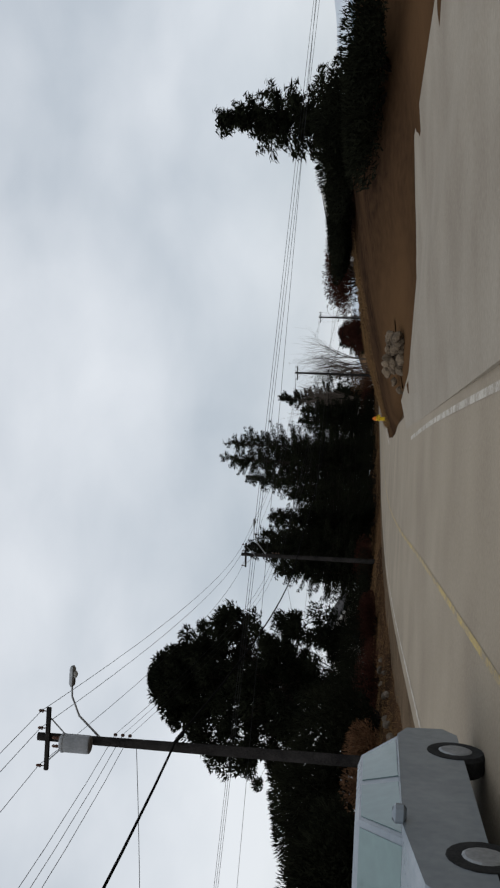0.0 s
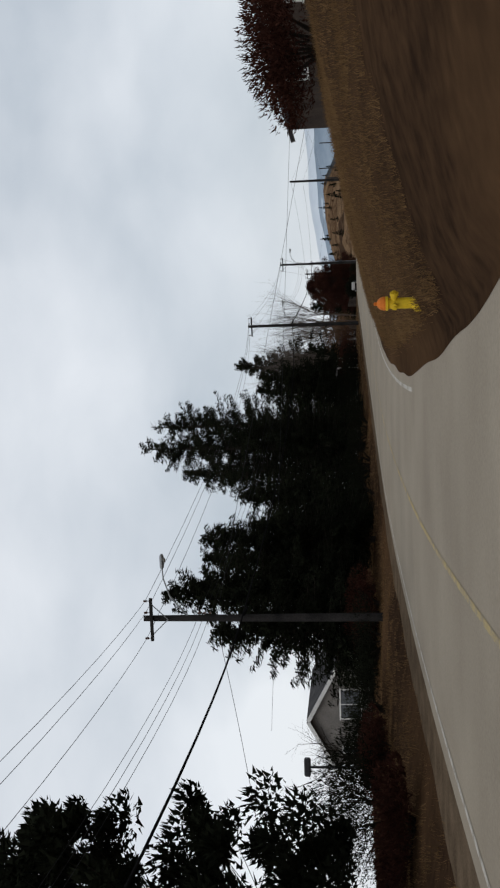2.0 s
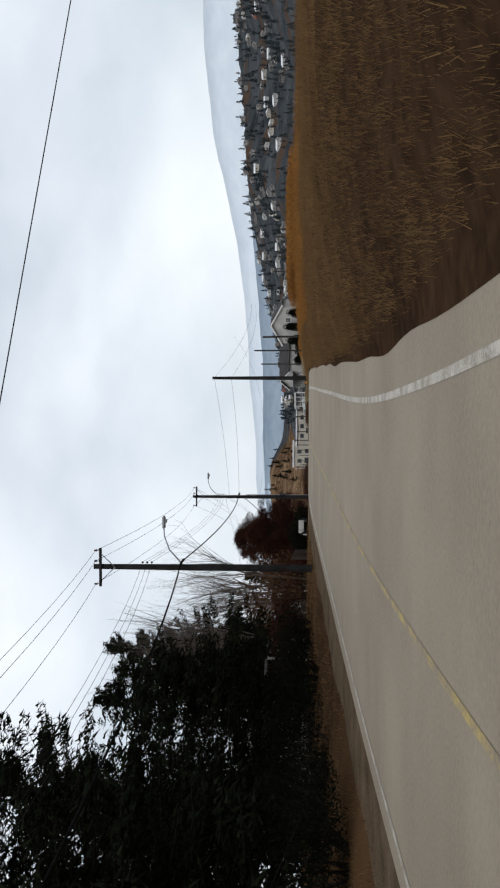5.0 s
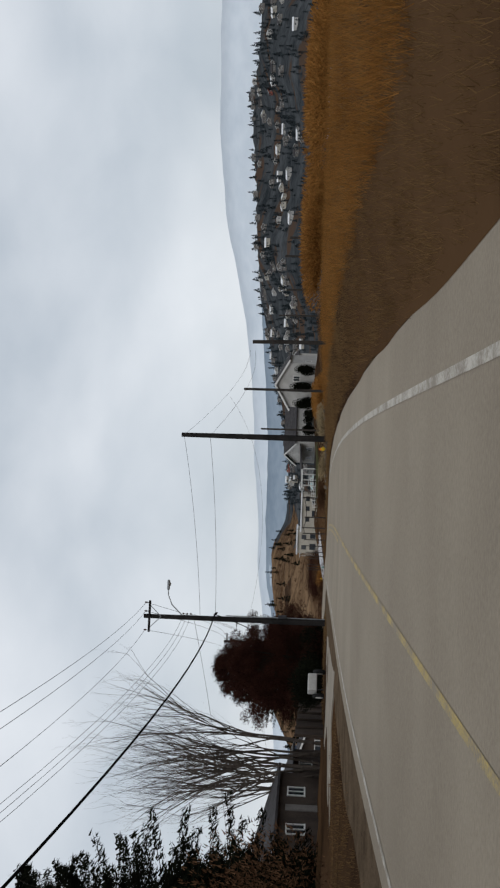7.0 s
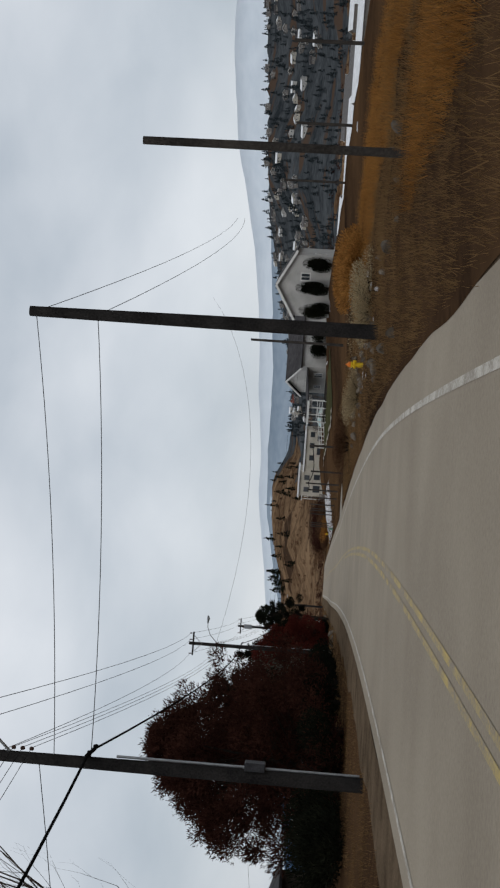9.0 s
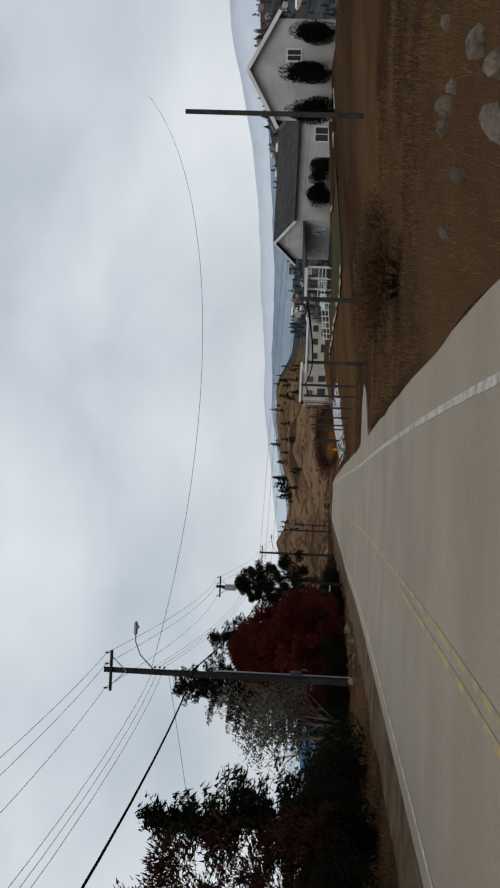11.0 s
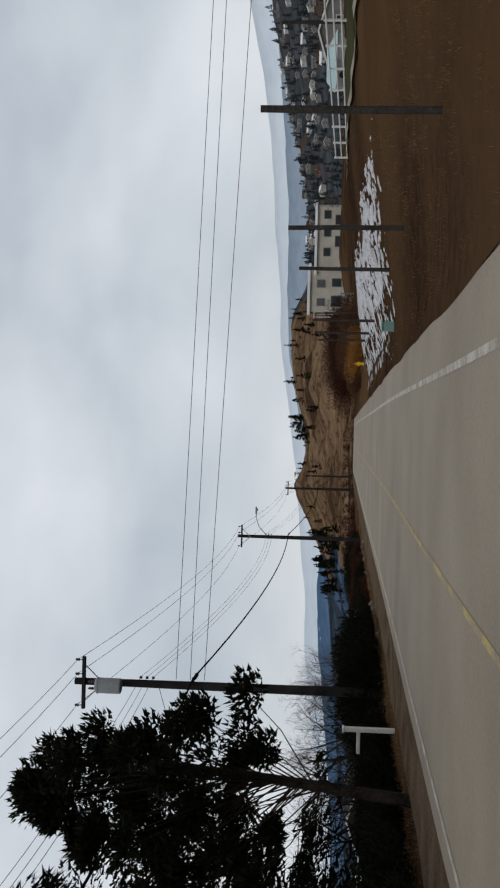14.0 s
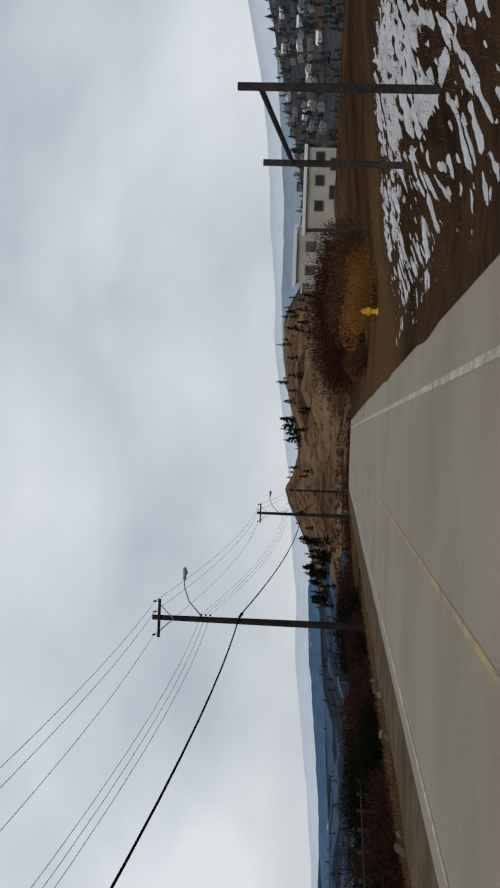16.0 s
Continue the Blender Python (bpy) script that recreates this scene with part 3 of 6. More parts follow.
slab("paved_lot", [(-14, 1.2), (33.5, 1.2), (33.0, 2.1), (30.0, 2.7), (28.0, 5.0), (27.0, 8.5), (-14, 8.5)], CONCRETE, "pale beige paved lot beside the road")
slab("driveway_left", [(150, -5.6), (152, -8), (153.5, -12), (167, -12), (168, -8), (170, -5.6)], CONCRETE, "pale concrete apron before the parked trailer")
slab("driveway_right_far", [(234, 1.6), (242.5, 1.6), (242, 3.6), (240.5, 4.5), (238, 4.0)], CONCRETE, "pale concrete driveway slab")

strip("lawn", 13.6, 19.4, 256, 305, 0.06, LAWN, "dull green lawn strip before the houses", "lawn", drape=True)
strip("kerb", 13.1, 13.5, 256, 305, 0.12, CONCRETE, "pale concrete kerb edging the lawn", "kerb", drape=True)


def ridge(name, far, base, skyline, material, label, seed):
    """A far ridge on an arc about the middle of the walk; its skyline by bearing to the right of +y and degrees of height."""
    m = Mesh()
    n = 220
    rng = random.Random(seed)
    ph = [rng.uniform(0, 6.28) for _ in range(8)]
    bs, es = zip(*skyline)
    for i in range(n + 1):
        b = bs[0] + (bs[-1] - bs[0]) * i / n
        u = b / 40
        w = radians(b)
        h = 2.0 + far * math.tan(radians(np.interp(b, bs, es)))
        h += far * 0.0007 * sum(math.sin(u * f * 6.28 + p) / (k + 1) for k, (f, p) in enumerate(zip((3, 7, 13, 23, 41, 67), ph)))
        c = Vector((30 + far * math.sin(w), 150 + far * math.cos(w), 0))
        e = Vector((math.sin(w), math.cos(w), 0))
        for off, z in ((0, base), (far * 0.05, base + (h - base) * 0.45), (far * 0.10, base + (h - base) * 0.8), (far * 0.14, h), (far * 0.2, base)):
            p = c + e * (off - far * 0.14)
            m.v.append((p.x, p.y, z))
    m.f = [(i * 5 + k, i * 5 + k + 1, i * 5 + k + 6, i * 5 + k + 5) for i in range(n) for k in range(4)]
    return tagged(part(name, m, material, smooth=True), label, "mountain ridge", kind="structure")


ridge("backdrop_ridge_left", 2700, -90, [(-60, -0.6), (-15, -1.2), (-11, -0.85), (-7, -0.45), (-4, -0.1), (0, 0.0), (4, -0.3), (8, -1.5)], RIDGE_LEFT, "wooded ridge beyond the valley with blue haze in its colour", 3)
ridge("backdrop_ridge_near", 2900, -90, [(-1, -1.5), (2, 0.2), (6, 0.8), (12, 1.85), (20, 2.1), (26, 2.5), (30, 2.7), (38, 2.9), (60, 2.6), (90, 2)], RIDGE_NEAR, "wooded ridge with snow patches and blue-grey haze in its colour", 3)
ridge("backdrop_ridge_far", 4200, -120, [(-70, 0.6), (-15, -0.7), (-10, -0.2), (-7, 0.3), (-4, 0.62), (-1, 0.65), (5, 1.3), (12, 2.25), (15, 2.35), (18, 2.7), (21, 2.9), (25, 3.2), (28.6, 3.9), (32, 4.7), (36, 5.0), (60, 4.6), (90, 3)], RIDGE_FAR, "mountain ridge paled to near sky by haze in its colour", 8)

# ---------------------------------------------------------------- trees and bushes
def conifer(name, place, tall, wide, label, leaf=FIR, start=0.08, seed=0, bare_top=0.0, dense=1.0, group="roadside conifers"):
    """A fir: tapered trunk, whorls of drooping branches, each hung with needle sprays."""
    random.seed(seed)
    ob = thing(name, label, "tree", place, group=group)
    tr = Mesh()
    lean = Vector((rnd(-0.02, 0.02), rnd(-0.02, 0.02), 0))
    tr.tube([Vector((0, 0, -0.3)), lean * tall * 0.4 + Vector((0, 0, tall * 0.4)), lean * tall + Vector((0, 0, tall * 0.99))], [tall * 0.02, tall * 0.013, 0.02], 8)
    cr = Mesh()
    rng = np.random.RandomState(seed)
    z = tall * start
    rows = []
    while z < tall * 0.985:
        q = (z - tall * start) / (tall * (1 - start))
        reach = wide * (1 - q) ** 0.75 * min(1, 0.55 + q * 3.2) * rnd(0.8, 1.15) + 0.25
        for k in range(int(6 + 3 * (1 - q))):
            w = rnd(0, 2 * math.pi)
            length = reach * rnd(0.42, 1.32)
            out = Vector((math.cos(w), math.sin(w), 0))
            droop = rnd(-0.35, 0.12) + 0.55 * q
            base = lean * z + Vector((0, 0, z + rnd(-0.2, 0.2)))
            tip = base + out * length + Vector((0, 0, droop * length))
            tr.tube([base, tip], [0.028 * (1 - q) + 0.012, 0.006], 3, cap=False)
            if q > 1 - bare_top and random.random() < 0.7:
                continue
            rows += [(*base, *tip, *out, length)] * int((12 + length * 34) * dense)
        z += tall * 0.0135 + 0.09
    rows = np.array(rows)
    n = len(rows)
    base, tip, out, length = rows[:, 0:3], rows[:, 3:6], rows[:, 6:9], rows[:, 9]
    side = np.stack([out[:, 1], -out[:, 0], np.zeros(n)], 1)
    u = rng.uniform(0.1, 1.05, n)
    p = base + (tip - base) * u[:, None] + side * (rng.uniform(-0.30, 0.30, n) * length * (1.12 - u))[:, None]
    p[:, 2] += rng.uniform(-0.28, 0.08, n)
    a = out * rng.uniform(0.3, 1, (n, 1)) + side * rng.uniform(-0.9, 0.9, (n, 1))
    a[:, 2] += rng.uniform(-0.8, 0.3, n)
    cr.leaves(p, *leaf_axes(rng, a, rng.uniform(0.09, 0.20, n), 0.25))
    part("trunk", tr, BARK, ob)
    part("crown", cr, leaf, ob)
    return ob


def clumped(name, place, tall, wide, label, leaf=PINE, seed=0, clear=0.2, clumps=120, per=60, size=0.24, clump=0.75, trunks=1, shape=0.5, bark=BARK, group="", category="tree", slim=0.3):
    """A broad tree: trunk and limbs that end in many tufts of leaves, with gaps between."""
    random.seed(seed)
    ob = thing(name, label, category, place, group=group)
    tr, cr = Mesh(), Mesh()
    stems, tufts_at = [], []
    for k in range(trunks):
        foot = Vector((rnd(-0.5, 0.5), rnd(-0.5, 0.5), -0.3)) * (0 if trunks == 1 else wide * 0.25)
        foot.z = -0.3
        top = foot * 2.2 + Vector((rnd(-0.1, 0.1) * tall, rnd(-0.1, 0.1) * tall, tall * 0.92))
        mid = foot.lerp(top, 0.5) + Vector((rnd(-0.2, 0.2), rnd(-0.2, 0.2), 0))
        r = tall * 0.018
        tr.tube([foot, mid, top], [r, r * 0.7, r * 0.2], 7)
        stems.append((foot, mid, top))
    for k in range(clumps):
        q = random.random() ** 0.8
        z = tall * (clear + (1 - clear) * q)
        prof = math.sin(math.pi * min(1, max(0.03, (q * 0.93 + 0.07) ** shape)) ** 1.0) ** 0.6
        w = rnd(0, 2 * math.pi)
        rad = wide * prof * math.sqrt(random.random()) * rnd(0.85, 1.12)
        foot, mid, top = random.choice(stems)
        c = Vector((math.cos(w) * rad, math.sin(w) * rad, z))
        root = foot.lerp(top, min(0.95, max(0.08, (z / tall) * rnd(0.55, 0.85))))
        tr.tube([root, root.lerp(c, 0.6) + Vector((0, 0, -0.15)), c], [0.012 + 0.0012 * tall, 0.012, 0.006], 3, cap=False)
        r = clump * rnd(0.6, 1.25)
        tufts_at.append((*c, r))
    t = np.repeat(np.array(tufts_at), int(per * 1.6), 0)
    rng = np.random.RandomState(seed)
    v = unit(rng.normal(size=(len(t), 3))) * (t[:, 3] * rng.uniform(0, 1, len(t)) ** 0.45)[:, None] * np.array([1, 1, 0.8])
    a = unit(v) + np.array([0, 0, 0.5]) + unit(rng.normal(size=v.shape)) * 0.6
    cr.leaves(t[:, :3] + v, *leaf_axes(rng, a, size * rng.uniform(0.6, 1.3, len(t)), slim))
    part("trunk", tr, bark, ob)
    part("crown", cr, leaf, ob)
    return ob


def bare_tree(name, place, tall, label, seed=0, stems=1, spread=0.35, upright=0.6, levels=4, bark=TWIG, group="", leaves=None, per=0, foot_spread=0.35, lean=0.16, thick=1.0, fork=3):
    """A leafless tree: stems that fork again and again into fine twigs."""
    random.seed(seed)
    ob = thing(name, label, "tree", place, group=group)
    br, cr = Mesh(), Mesh()

    def grow(p, d, length, r, level):
        bend = (d + anyway() * 0.12).normalized()
        mid = p + d * length * 0.5 + anyway() * length * 0.03
        end = mid + bend * length * 0.5
        (m if level == 0 else br).tube([p, mid, end], [r, r * 0.8, r * 0.55], 6 if level == 0 else (4 if level < 3 else 3), cap=False)
        if level >= levels:
            for _ in range(per):
                a = anyway()
                cr.leaf(end + anyway() * 0.35, a * 0.07, a.cross(anyway()).normalized() * 0.045)
            return
        n = (5 if level == 0 else 4) if level < 2 else fork
        for k in range(n):
            u = rnd(0.3, 1.0) if k else 1.0
            q = p.lerp(mid, u * 2) if u < 0.5 else mid.lerp(end, u * 2 - 1)
            side = anyway()
            nd = (d * 0.75 + side * spread * 1.6 + Vector((0, 0, upright * 0.5))).normalized()
            grow(q, nd, length * rnd(0.5, 0.72), r * 0.5 * rnd(0.8, 1.1), level + 1)

    for k in range(stems):
        off = Vector((rnd(-1, 1), rnd(-1, 1), 0)) * foot_spread * (stems > 1)
        d = (Vector((0, 0, 1)) + anyway() * lean * (stems > 1)).normalized()
        m = Mesh()
        grow(off - Vector((0, 0, 0.3)), d, tall * rnd(0.36, 0.46), (tall * 0.011 + 0.03) * thick, 0)
        part("trunk", m, bark, ob)
    tagged(part("branch_work", br, bark, ob), kind="stuff")
    if per:
        part("crown", cr, leaves, ob)
    return ob


def bush(name, place, wide, deep, tall, label, leaf, seed=0, n=2500, size=0.14, turn=0.0, lumps=9, category="bush", group=""):
    """A bush: stems and many small leaves in overlapping lobes, open at the edge."""
    random.seed(seed)
    ob = thing(name, label, category, place, turn, group=group)
    st, cr = Mesh(), Mesh()
    lobes = [(Vector((0, 0, tall * 0.42)), 0.8)] + [(Vector((rnd(-0.62, 0.62) * wide / 2, rnd(-0.62, 0.62) * deep / 2, tall * rnd(0.25, 0.62))), rnd(0.38, 0.6)) for _ in range(lumps)]
    for c, k in lobes:
        for _ in range(3):
            st.tube([Vector((c.x * 0.25 + rnd(-0.1, 0.1), c.y * 0.25 + rnd(-0.1, 0.1), -0.15)), c * 0.6, c + anyway() * 0.3 * tall * k], [0.035, 0.025, 0.008], 4, cap=False)
    rng = np.random.RandomState(seed)
    n = int(n * 2.6)
    pick = rng.randint(0, len(lobes), n)
    c, k = np.array([tuple(q[0]) for q in lobes])[pick], np.array([q[1] for q in lobes])[pick]
    v = unit(rng.normal(size=(n, 3))) * (1 - 0.75 * rng.uniform(0, 1, n) ** 2.2)[:, None]
    p = c + v * np.array([wide * 0.5, deep * 0.5, tall * 0.55]) * k[:, None]
    p[:, 2] = np.where(p[:, 2] < 0.03, rng.uniform(0.02, 0.25, n), p[:, 2])
    a = v + np.array([0, 0, 0.7]) + unit(rng.normal(size=v.shape)) * 0.7
    cr.leaves(p, *leaf_axes(rng, a, size * rng.uniform(0.5, 1.3, n) * 0.8, 0.3))
    tagged(part("stem_work", st, BARK, ob), kind="stuff")
    part("foliage", cr, leaf, ob)
    return ob


def at(x, y):
    return (x, y, land(x, y))


DARK_FIR = "tall dark green fir with drooping feathery branches"
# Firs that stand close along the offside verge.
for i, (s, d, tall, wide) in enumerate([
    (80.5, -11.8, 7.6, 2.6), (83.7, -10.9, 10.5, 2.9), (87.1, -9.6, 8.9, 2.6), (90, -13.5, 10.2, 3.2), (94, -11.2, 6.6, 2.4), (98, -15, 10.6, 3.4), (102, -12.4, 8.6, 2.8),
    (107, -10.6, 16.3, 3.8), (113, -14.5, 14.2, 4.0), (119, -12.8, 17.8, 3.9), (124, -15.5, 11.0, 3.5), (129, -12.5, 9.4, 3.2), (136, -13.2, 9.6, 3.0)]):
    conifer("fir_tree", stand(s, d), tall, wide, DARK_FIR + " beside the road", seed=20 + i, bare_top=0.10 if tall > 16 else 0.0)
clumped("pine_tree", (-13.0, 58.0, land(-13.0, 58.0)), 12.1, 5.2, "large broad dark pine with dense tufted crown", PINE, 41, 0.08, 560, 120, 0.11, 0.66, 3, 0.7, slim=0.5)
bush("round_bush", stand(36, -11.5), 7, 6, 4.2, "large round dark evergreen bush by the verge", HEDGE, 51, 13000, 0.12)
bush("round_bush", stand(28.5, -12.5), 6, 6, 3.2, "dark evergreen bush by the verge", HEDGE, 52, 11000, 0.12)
for i, (s, d, w, h, mat, lab) in enumerate([
    (46, -9.3, 4, 1.3, RED_TWIG, "brown leafless thicket on the verge"), (53, -10.5, 5, 2.6, HEDGE, "dark evergreen undergrowth below the pine"), (58, -9.2, 4, 1.1, RED_TWIG, "brown leafless thicket on the verge"),
    (72, -12.0, 5, 1.8, HEDGE, "dark evergreen undergrowth before the house"), (77, -10.8, 5, 1.5, HEDGE, "dark evergreen thicket before the house"), (67.5, -11.2, 4, 1.3, RED_TWIG, "brown leafless thicket by the yard lamp"), (64, -11.5, 5, 3.0, HEDGE, "dark evergreen undergrowth below the pine"), (80, -10.6, 4, 1.8, RED_TWIG, "red-brown thicket by the pole"), (41, -10, 5, 2.8, HEDGE, "dark evergreen undergrowth by the verge"),
    (142, -10.5, 6, 4.2, BROWN_BUSH, "brown twiggy thicket below the firs"), (33, -9.4, 3, 1.6, BROWN_BUSH, "low brown thicket by the stones"),
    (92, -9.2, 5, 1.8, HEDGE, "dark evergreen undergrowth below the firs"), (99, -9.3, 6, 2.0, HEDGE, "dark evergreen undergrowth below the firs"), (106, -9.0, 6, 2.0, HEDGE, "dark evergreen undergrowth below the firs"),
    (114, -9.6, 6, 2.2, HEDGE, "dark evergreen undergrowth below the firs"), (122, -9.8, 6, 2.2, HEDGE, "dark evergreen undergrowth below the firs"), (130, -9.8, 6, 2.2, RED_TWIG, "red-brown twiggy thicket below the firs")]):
    bush("thicket", stand(s, d), w, w * 0.7, h, lab, mat, 60 + i, 3200, 0.075)
bare_tree("bare_tree", stand(71.5, -13.4), 4.6, "small leafless tree beside the house", 250, 2, 0.5, 0.35, 4, BARK, thick=0.7)
# Leafless poplars and the red-brown trees beyond.
for i, (s, d, tall, n) in enumerate([(147, -15.0, 12.6, 4), (152, -16.5, 12.0, 4)]):
    bare_tree("poplar", stand(s, d), tall, "tall leafless poplar with upright grey stems", 70 + i, n + 1, 0.22, 0.75, 4, group="bare poplars", foot_spread=0.8, lean=0.07, thick=0.55, fork=2)
for i, (s, d, tall, n) in enumerate([(190, -16.3, 16.2, 5), (186, -17.5, 15.4, 5), (194, -18, 15.0, 4)]):
    bare_tree("poplar", stand(s, d), tall, "tall leafless poplar with upright grey stems", 75 + i, n, 0.30, 0.75, 5, group="bare poplars", foot_spread=0.9, lean=0.17, thick=0.5, fork=2)
clumped("red_tree", stand(205, -11.5), 8.6, 5.0, "dense rounded tree of dark red-brown twigs", RED_TWIG, 81, 0.03, 300, 200, 0.07, 0.8, 5, 0.75, BARK, slim=0.4)
clumped("red_tree", stand(197, -11.0), 6.6, 3.6, "dense rounded tree of dark red-brown twigs", RED_TWIG, 82, 0.03, 180, 200, 0.07, 0.75, 4, 0.75, BARK, slim=0.4)
clumped("red_tree", stand(216, -11.2), 6.0, 3.6, "dense rounded tree of dark red-brown twigs", RED_TWIG, 83, 0.03, 150, 200, 0.07, 0.75, 4, 0.75, BARK, slim=0.4)
conifer("fir_tree", stand(227, -11.5), 7.2, 2.2, "young dark fir behind the red-brown trees", seed=84)
for i, (s, d) in enumerate([(176, -10.4), (222, -10.2), (230, -10.4), (204, -8.9), (213, -9.0), (197, -9.2), (209, -8.7), (218, -8.8), (225, -8.8), (189, -11.5), (192.5, -11.8)]):
    bush("thicket", stand(s, d), 6, 3, 2.2, "dark evergreen undergrowth below the trees", HEDGE, 140 + i, 3000, 0.10, road_turn(s) + 90)
for i, (s, d, tall, wide) in enumerate([(162.8, -18.6, 15.3, 3.9), (158, -17.5, 9.0, 2.8), (169, -19, 6.4, 2.2)]):
    conifer("fir_tree", stand(s, d), tall, wide, "dark fir behind the concrete apron", seed=170 + i, dense=1.5)
# Round the burgundy tree.
clumped("burgundy_tree", at(31.8, 255.9), 7.0, 3.95, "large tree with dense burgundy foliage", RED_LEAF, 85, 0.04, 520, 170, 0.075, 0.68, 3, 0.66, BARK, slim=0.42)
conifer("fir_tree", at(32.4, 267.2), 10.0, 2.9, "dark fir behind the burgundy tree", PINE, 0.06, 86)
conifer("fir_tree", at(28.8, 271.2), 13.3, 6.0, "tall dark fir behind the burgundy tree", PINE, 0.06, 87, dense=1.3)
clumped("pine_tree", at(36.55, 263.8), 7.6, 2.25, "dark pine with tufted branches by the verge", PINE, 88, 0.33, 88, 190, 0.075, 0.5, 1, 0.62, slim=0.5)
bare_tree("leafy_tree", stand(242.5, -11.8), 6.9, "half-bare tree with sparse grey-green leaves", 89, 3, 0.45, 0.5, 4, GREY_BARK, leaves=SPARSE_LEAF, per=7)
bare_tree("bare_tree", stand(274, -10.2), 4.0, "small leafless tree with dark twigs behind the verge", 252, 3, 0.55, 0.35, 4, BARK, thick=0.7, fork=3)
bare_tree("bare_tree", stand(303, -13.4), 5.6, "leafless tree with dense olive-brown twigs", 251, 4, 0.5, 0.4, 5, TWIG, thick=0.8, fork=4)
bare_tree("bare_tree", stand(293, -13.6), 6.0, "leafless tree with dark reddish twigs", 90, 3, 0.5, 0.4, 5, BARK, thick=0.9, fork=4)
for i, (s, d, tall) in enumerate([(301, -19, 6.2), (309, -21, 6.0), (318, -22, 5.4), (327, -23, 5.4), (338, -22, 4.6)]):
    bare_tree("bare_tree", stand(s, d), tall, "leafless spreading orchard tree", 91 + i, 3, 0.55, 0.35, 4, BARK, group="bare orchard trees", thick=0.7)
for i, (s, d, w, h) in enumerate([(300, -16, 9, 2.4), (309, -17, 9, 2.4), (319, -19, 9, 2.2), (330, -15, 9, 2.0), (342, -16, 10, 2.2), (355, -14, 10, 2.2), (370, -16, 12, 2.6), (388, -15, 12, 2.6), (330, -28, 14, 2.6), (352, -30, 14, 2.8), (375, -32, 16, 3.0), (405, -22, 16, 3.2)]):
    bush("field_thicket", stand(s, d), w, w * 0.6, h, "dark brown leafless thicket below the road", (HEDGE, RED_TWIG, HEDGE)[i % 3], 150 + i, 2400, 0.12, road_turn(s) + 90)
for i, (s, d) in enumerate([(303, -10.4), (312, -10.8), (321, -11.0), (329, -11.4), (337, -11.8), (346, -12.0), (356, -12.4)]):
    bush("verge_scrub", stand(s, d), 9, 4, 1.3, "low red-brown scrub along the verge", (HEDGE, RED_TWIG)[i % 2], 240 + i, 3500, 0.08, road_turn(s) + 90, 12)
# Nearside hedge, bushes and thickets.
for i, (s, d, w, dp, h) in enumerate([(31, 11.5, 10, 5, 1.6), (40, 12, 10, 5, 1.6), (49, 12, 9, 5, 1.4), (57, 11.6, 8, 4, 1.3)]):
    bush("tall_hedge", stand(s, d), w, dp, h, "tall dark evergreen hedge above the bank", HEDGE, 100 + i, 9000, 0.11, road_turn(s) + 90, 16, "hedge")
bush("red_bush", stand(66, 10.5), 6, 5, 2.4, "red-brown leafless bush on the bank", RED_TWIG, 105, 4500, 0.10)
conifer("fir_tree", stand(45, 14.8), 5.9, 1.9, "dark fir above the hedge", seed=106)
bush("brown_bush", stand(334, 7.6), 8, 4, 2.8, "tall brown leafless bush behind the hydrant", BROWN_BUSH, 260, 5000, 0.07, 0, 12)
bush("red_bush", stand(346, 7.8), 10, 7, 4.2, "large red-brown leafless thicket by the road", RED_TWIG, 107, 9000, 0.11, 0, 14)
bush("red_bush", stand(356, 6.8), 10, 7, 4.2, "large red-brown leafless thicket by the road", RED_TWIG, 108, 8500, 0.11, 0, 12)
bush("red_bush", stand(366, 5.8), 10, 6, 3.6, "large red-brown leafless thicket by the bend", BROWN_BUSH, 124, 7000, 0.11, 0, 12)
bush("golden_bush", stand(331.0, 6.0), 5.0, 3.0, 1.9, "golden dry bush behind the hydrant", GOLD_BUSH, 109, 5000, 0.06)
bush("golden_bush", stand(345, 4.2), 10, 2.6, 1.5, "low brown dry bush at the road edge", BROWN_BUSH, 110, 3500, 0.11, road_turn(345) + 90)
bush("dry_weeds", stand(187, 5.0), 3.6, 2.6, 0.9, "pale dry weeds beside rubble", PALE_WEED, 111, 3600, 0.04)
bush("dry_weeds", stand(198, 4.0), 3.0, 2.0, 0.8, "pale dry weeds beside the hydrant", PALE_WEED, 112, 3000, 0.04)
bush("golden_bush", stand(199, 9.5), 9, 4, 1.4, "long golden dry bush on the verge", GOLD_BUSH, 113, 5000, 0.10, 80)
bush("golden_bush", stand(163, 10.5), 9, 6, 1.5, "golden tall dry grass clump on the bank", GOLD_BUSH, 114, 7000, 0.11)
bush("golden_bush", stand(153, 12.5), 9, 6, 1.2, "golden tall dry grass clump on the bank", GOLD_BUSH, 115, 7000, 0.11)
bush("brown_bush", stand(216, 4.3), 5, 3, 1.3, "brown dry bush beside the driveway", BROWN_BUSH, 116, 6000, 0.05)
for i, (s, d) in enumerate([(287, -9.4), (294, -9.8)]):
    bush("verge_hedge", stand(s, d), 9, 4, 2.3, "dark clipped hedge on the verge", HEDGE, 210 + i, 5500, 0.11, road_turn(s) + 90, 14, "hedge")
for i, s in enumerate((246, 254, 262)):
    bush("verge_hedge", stand(s, -10.8), 8, 3.0, 1.9, "dark clipped hedge on the verge", HEDGE, 126 + i, 4500, 0.11, road_turn(s) + 90, 10, "hedge")
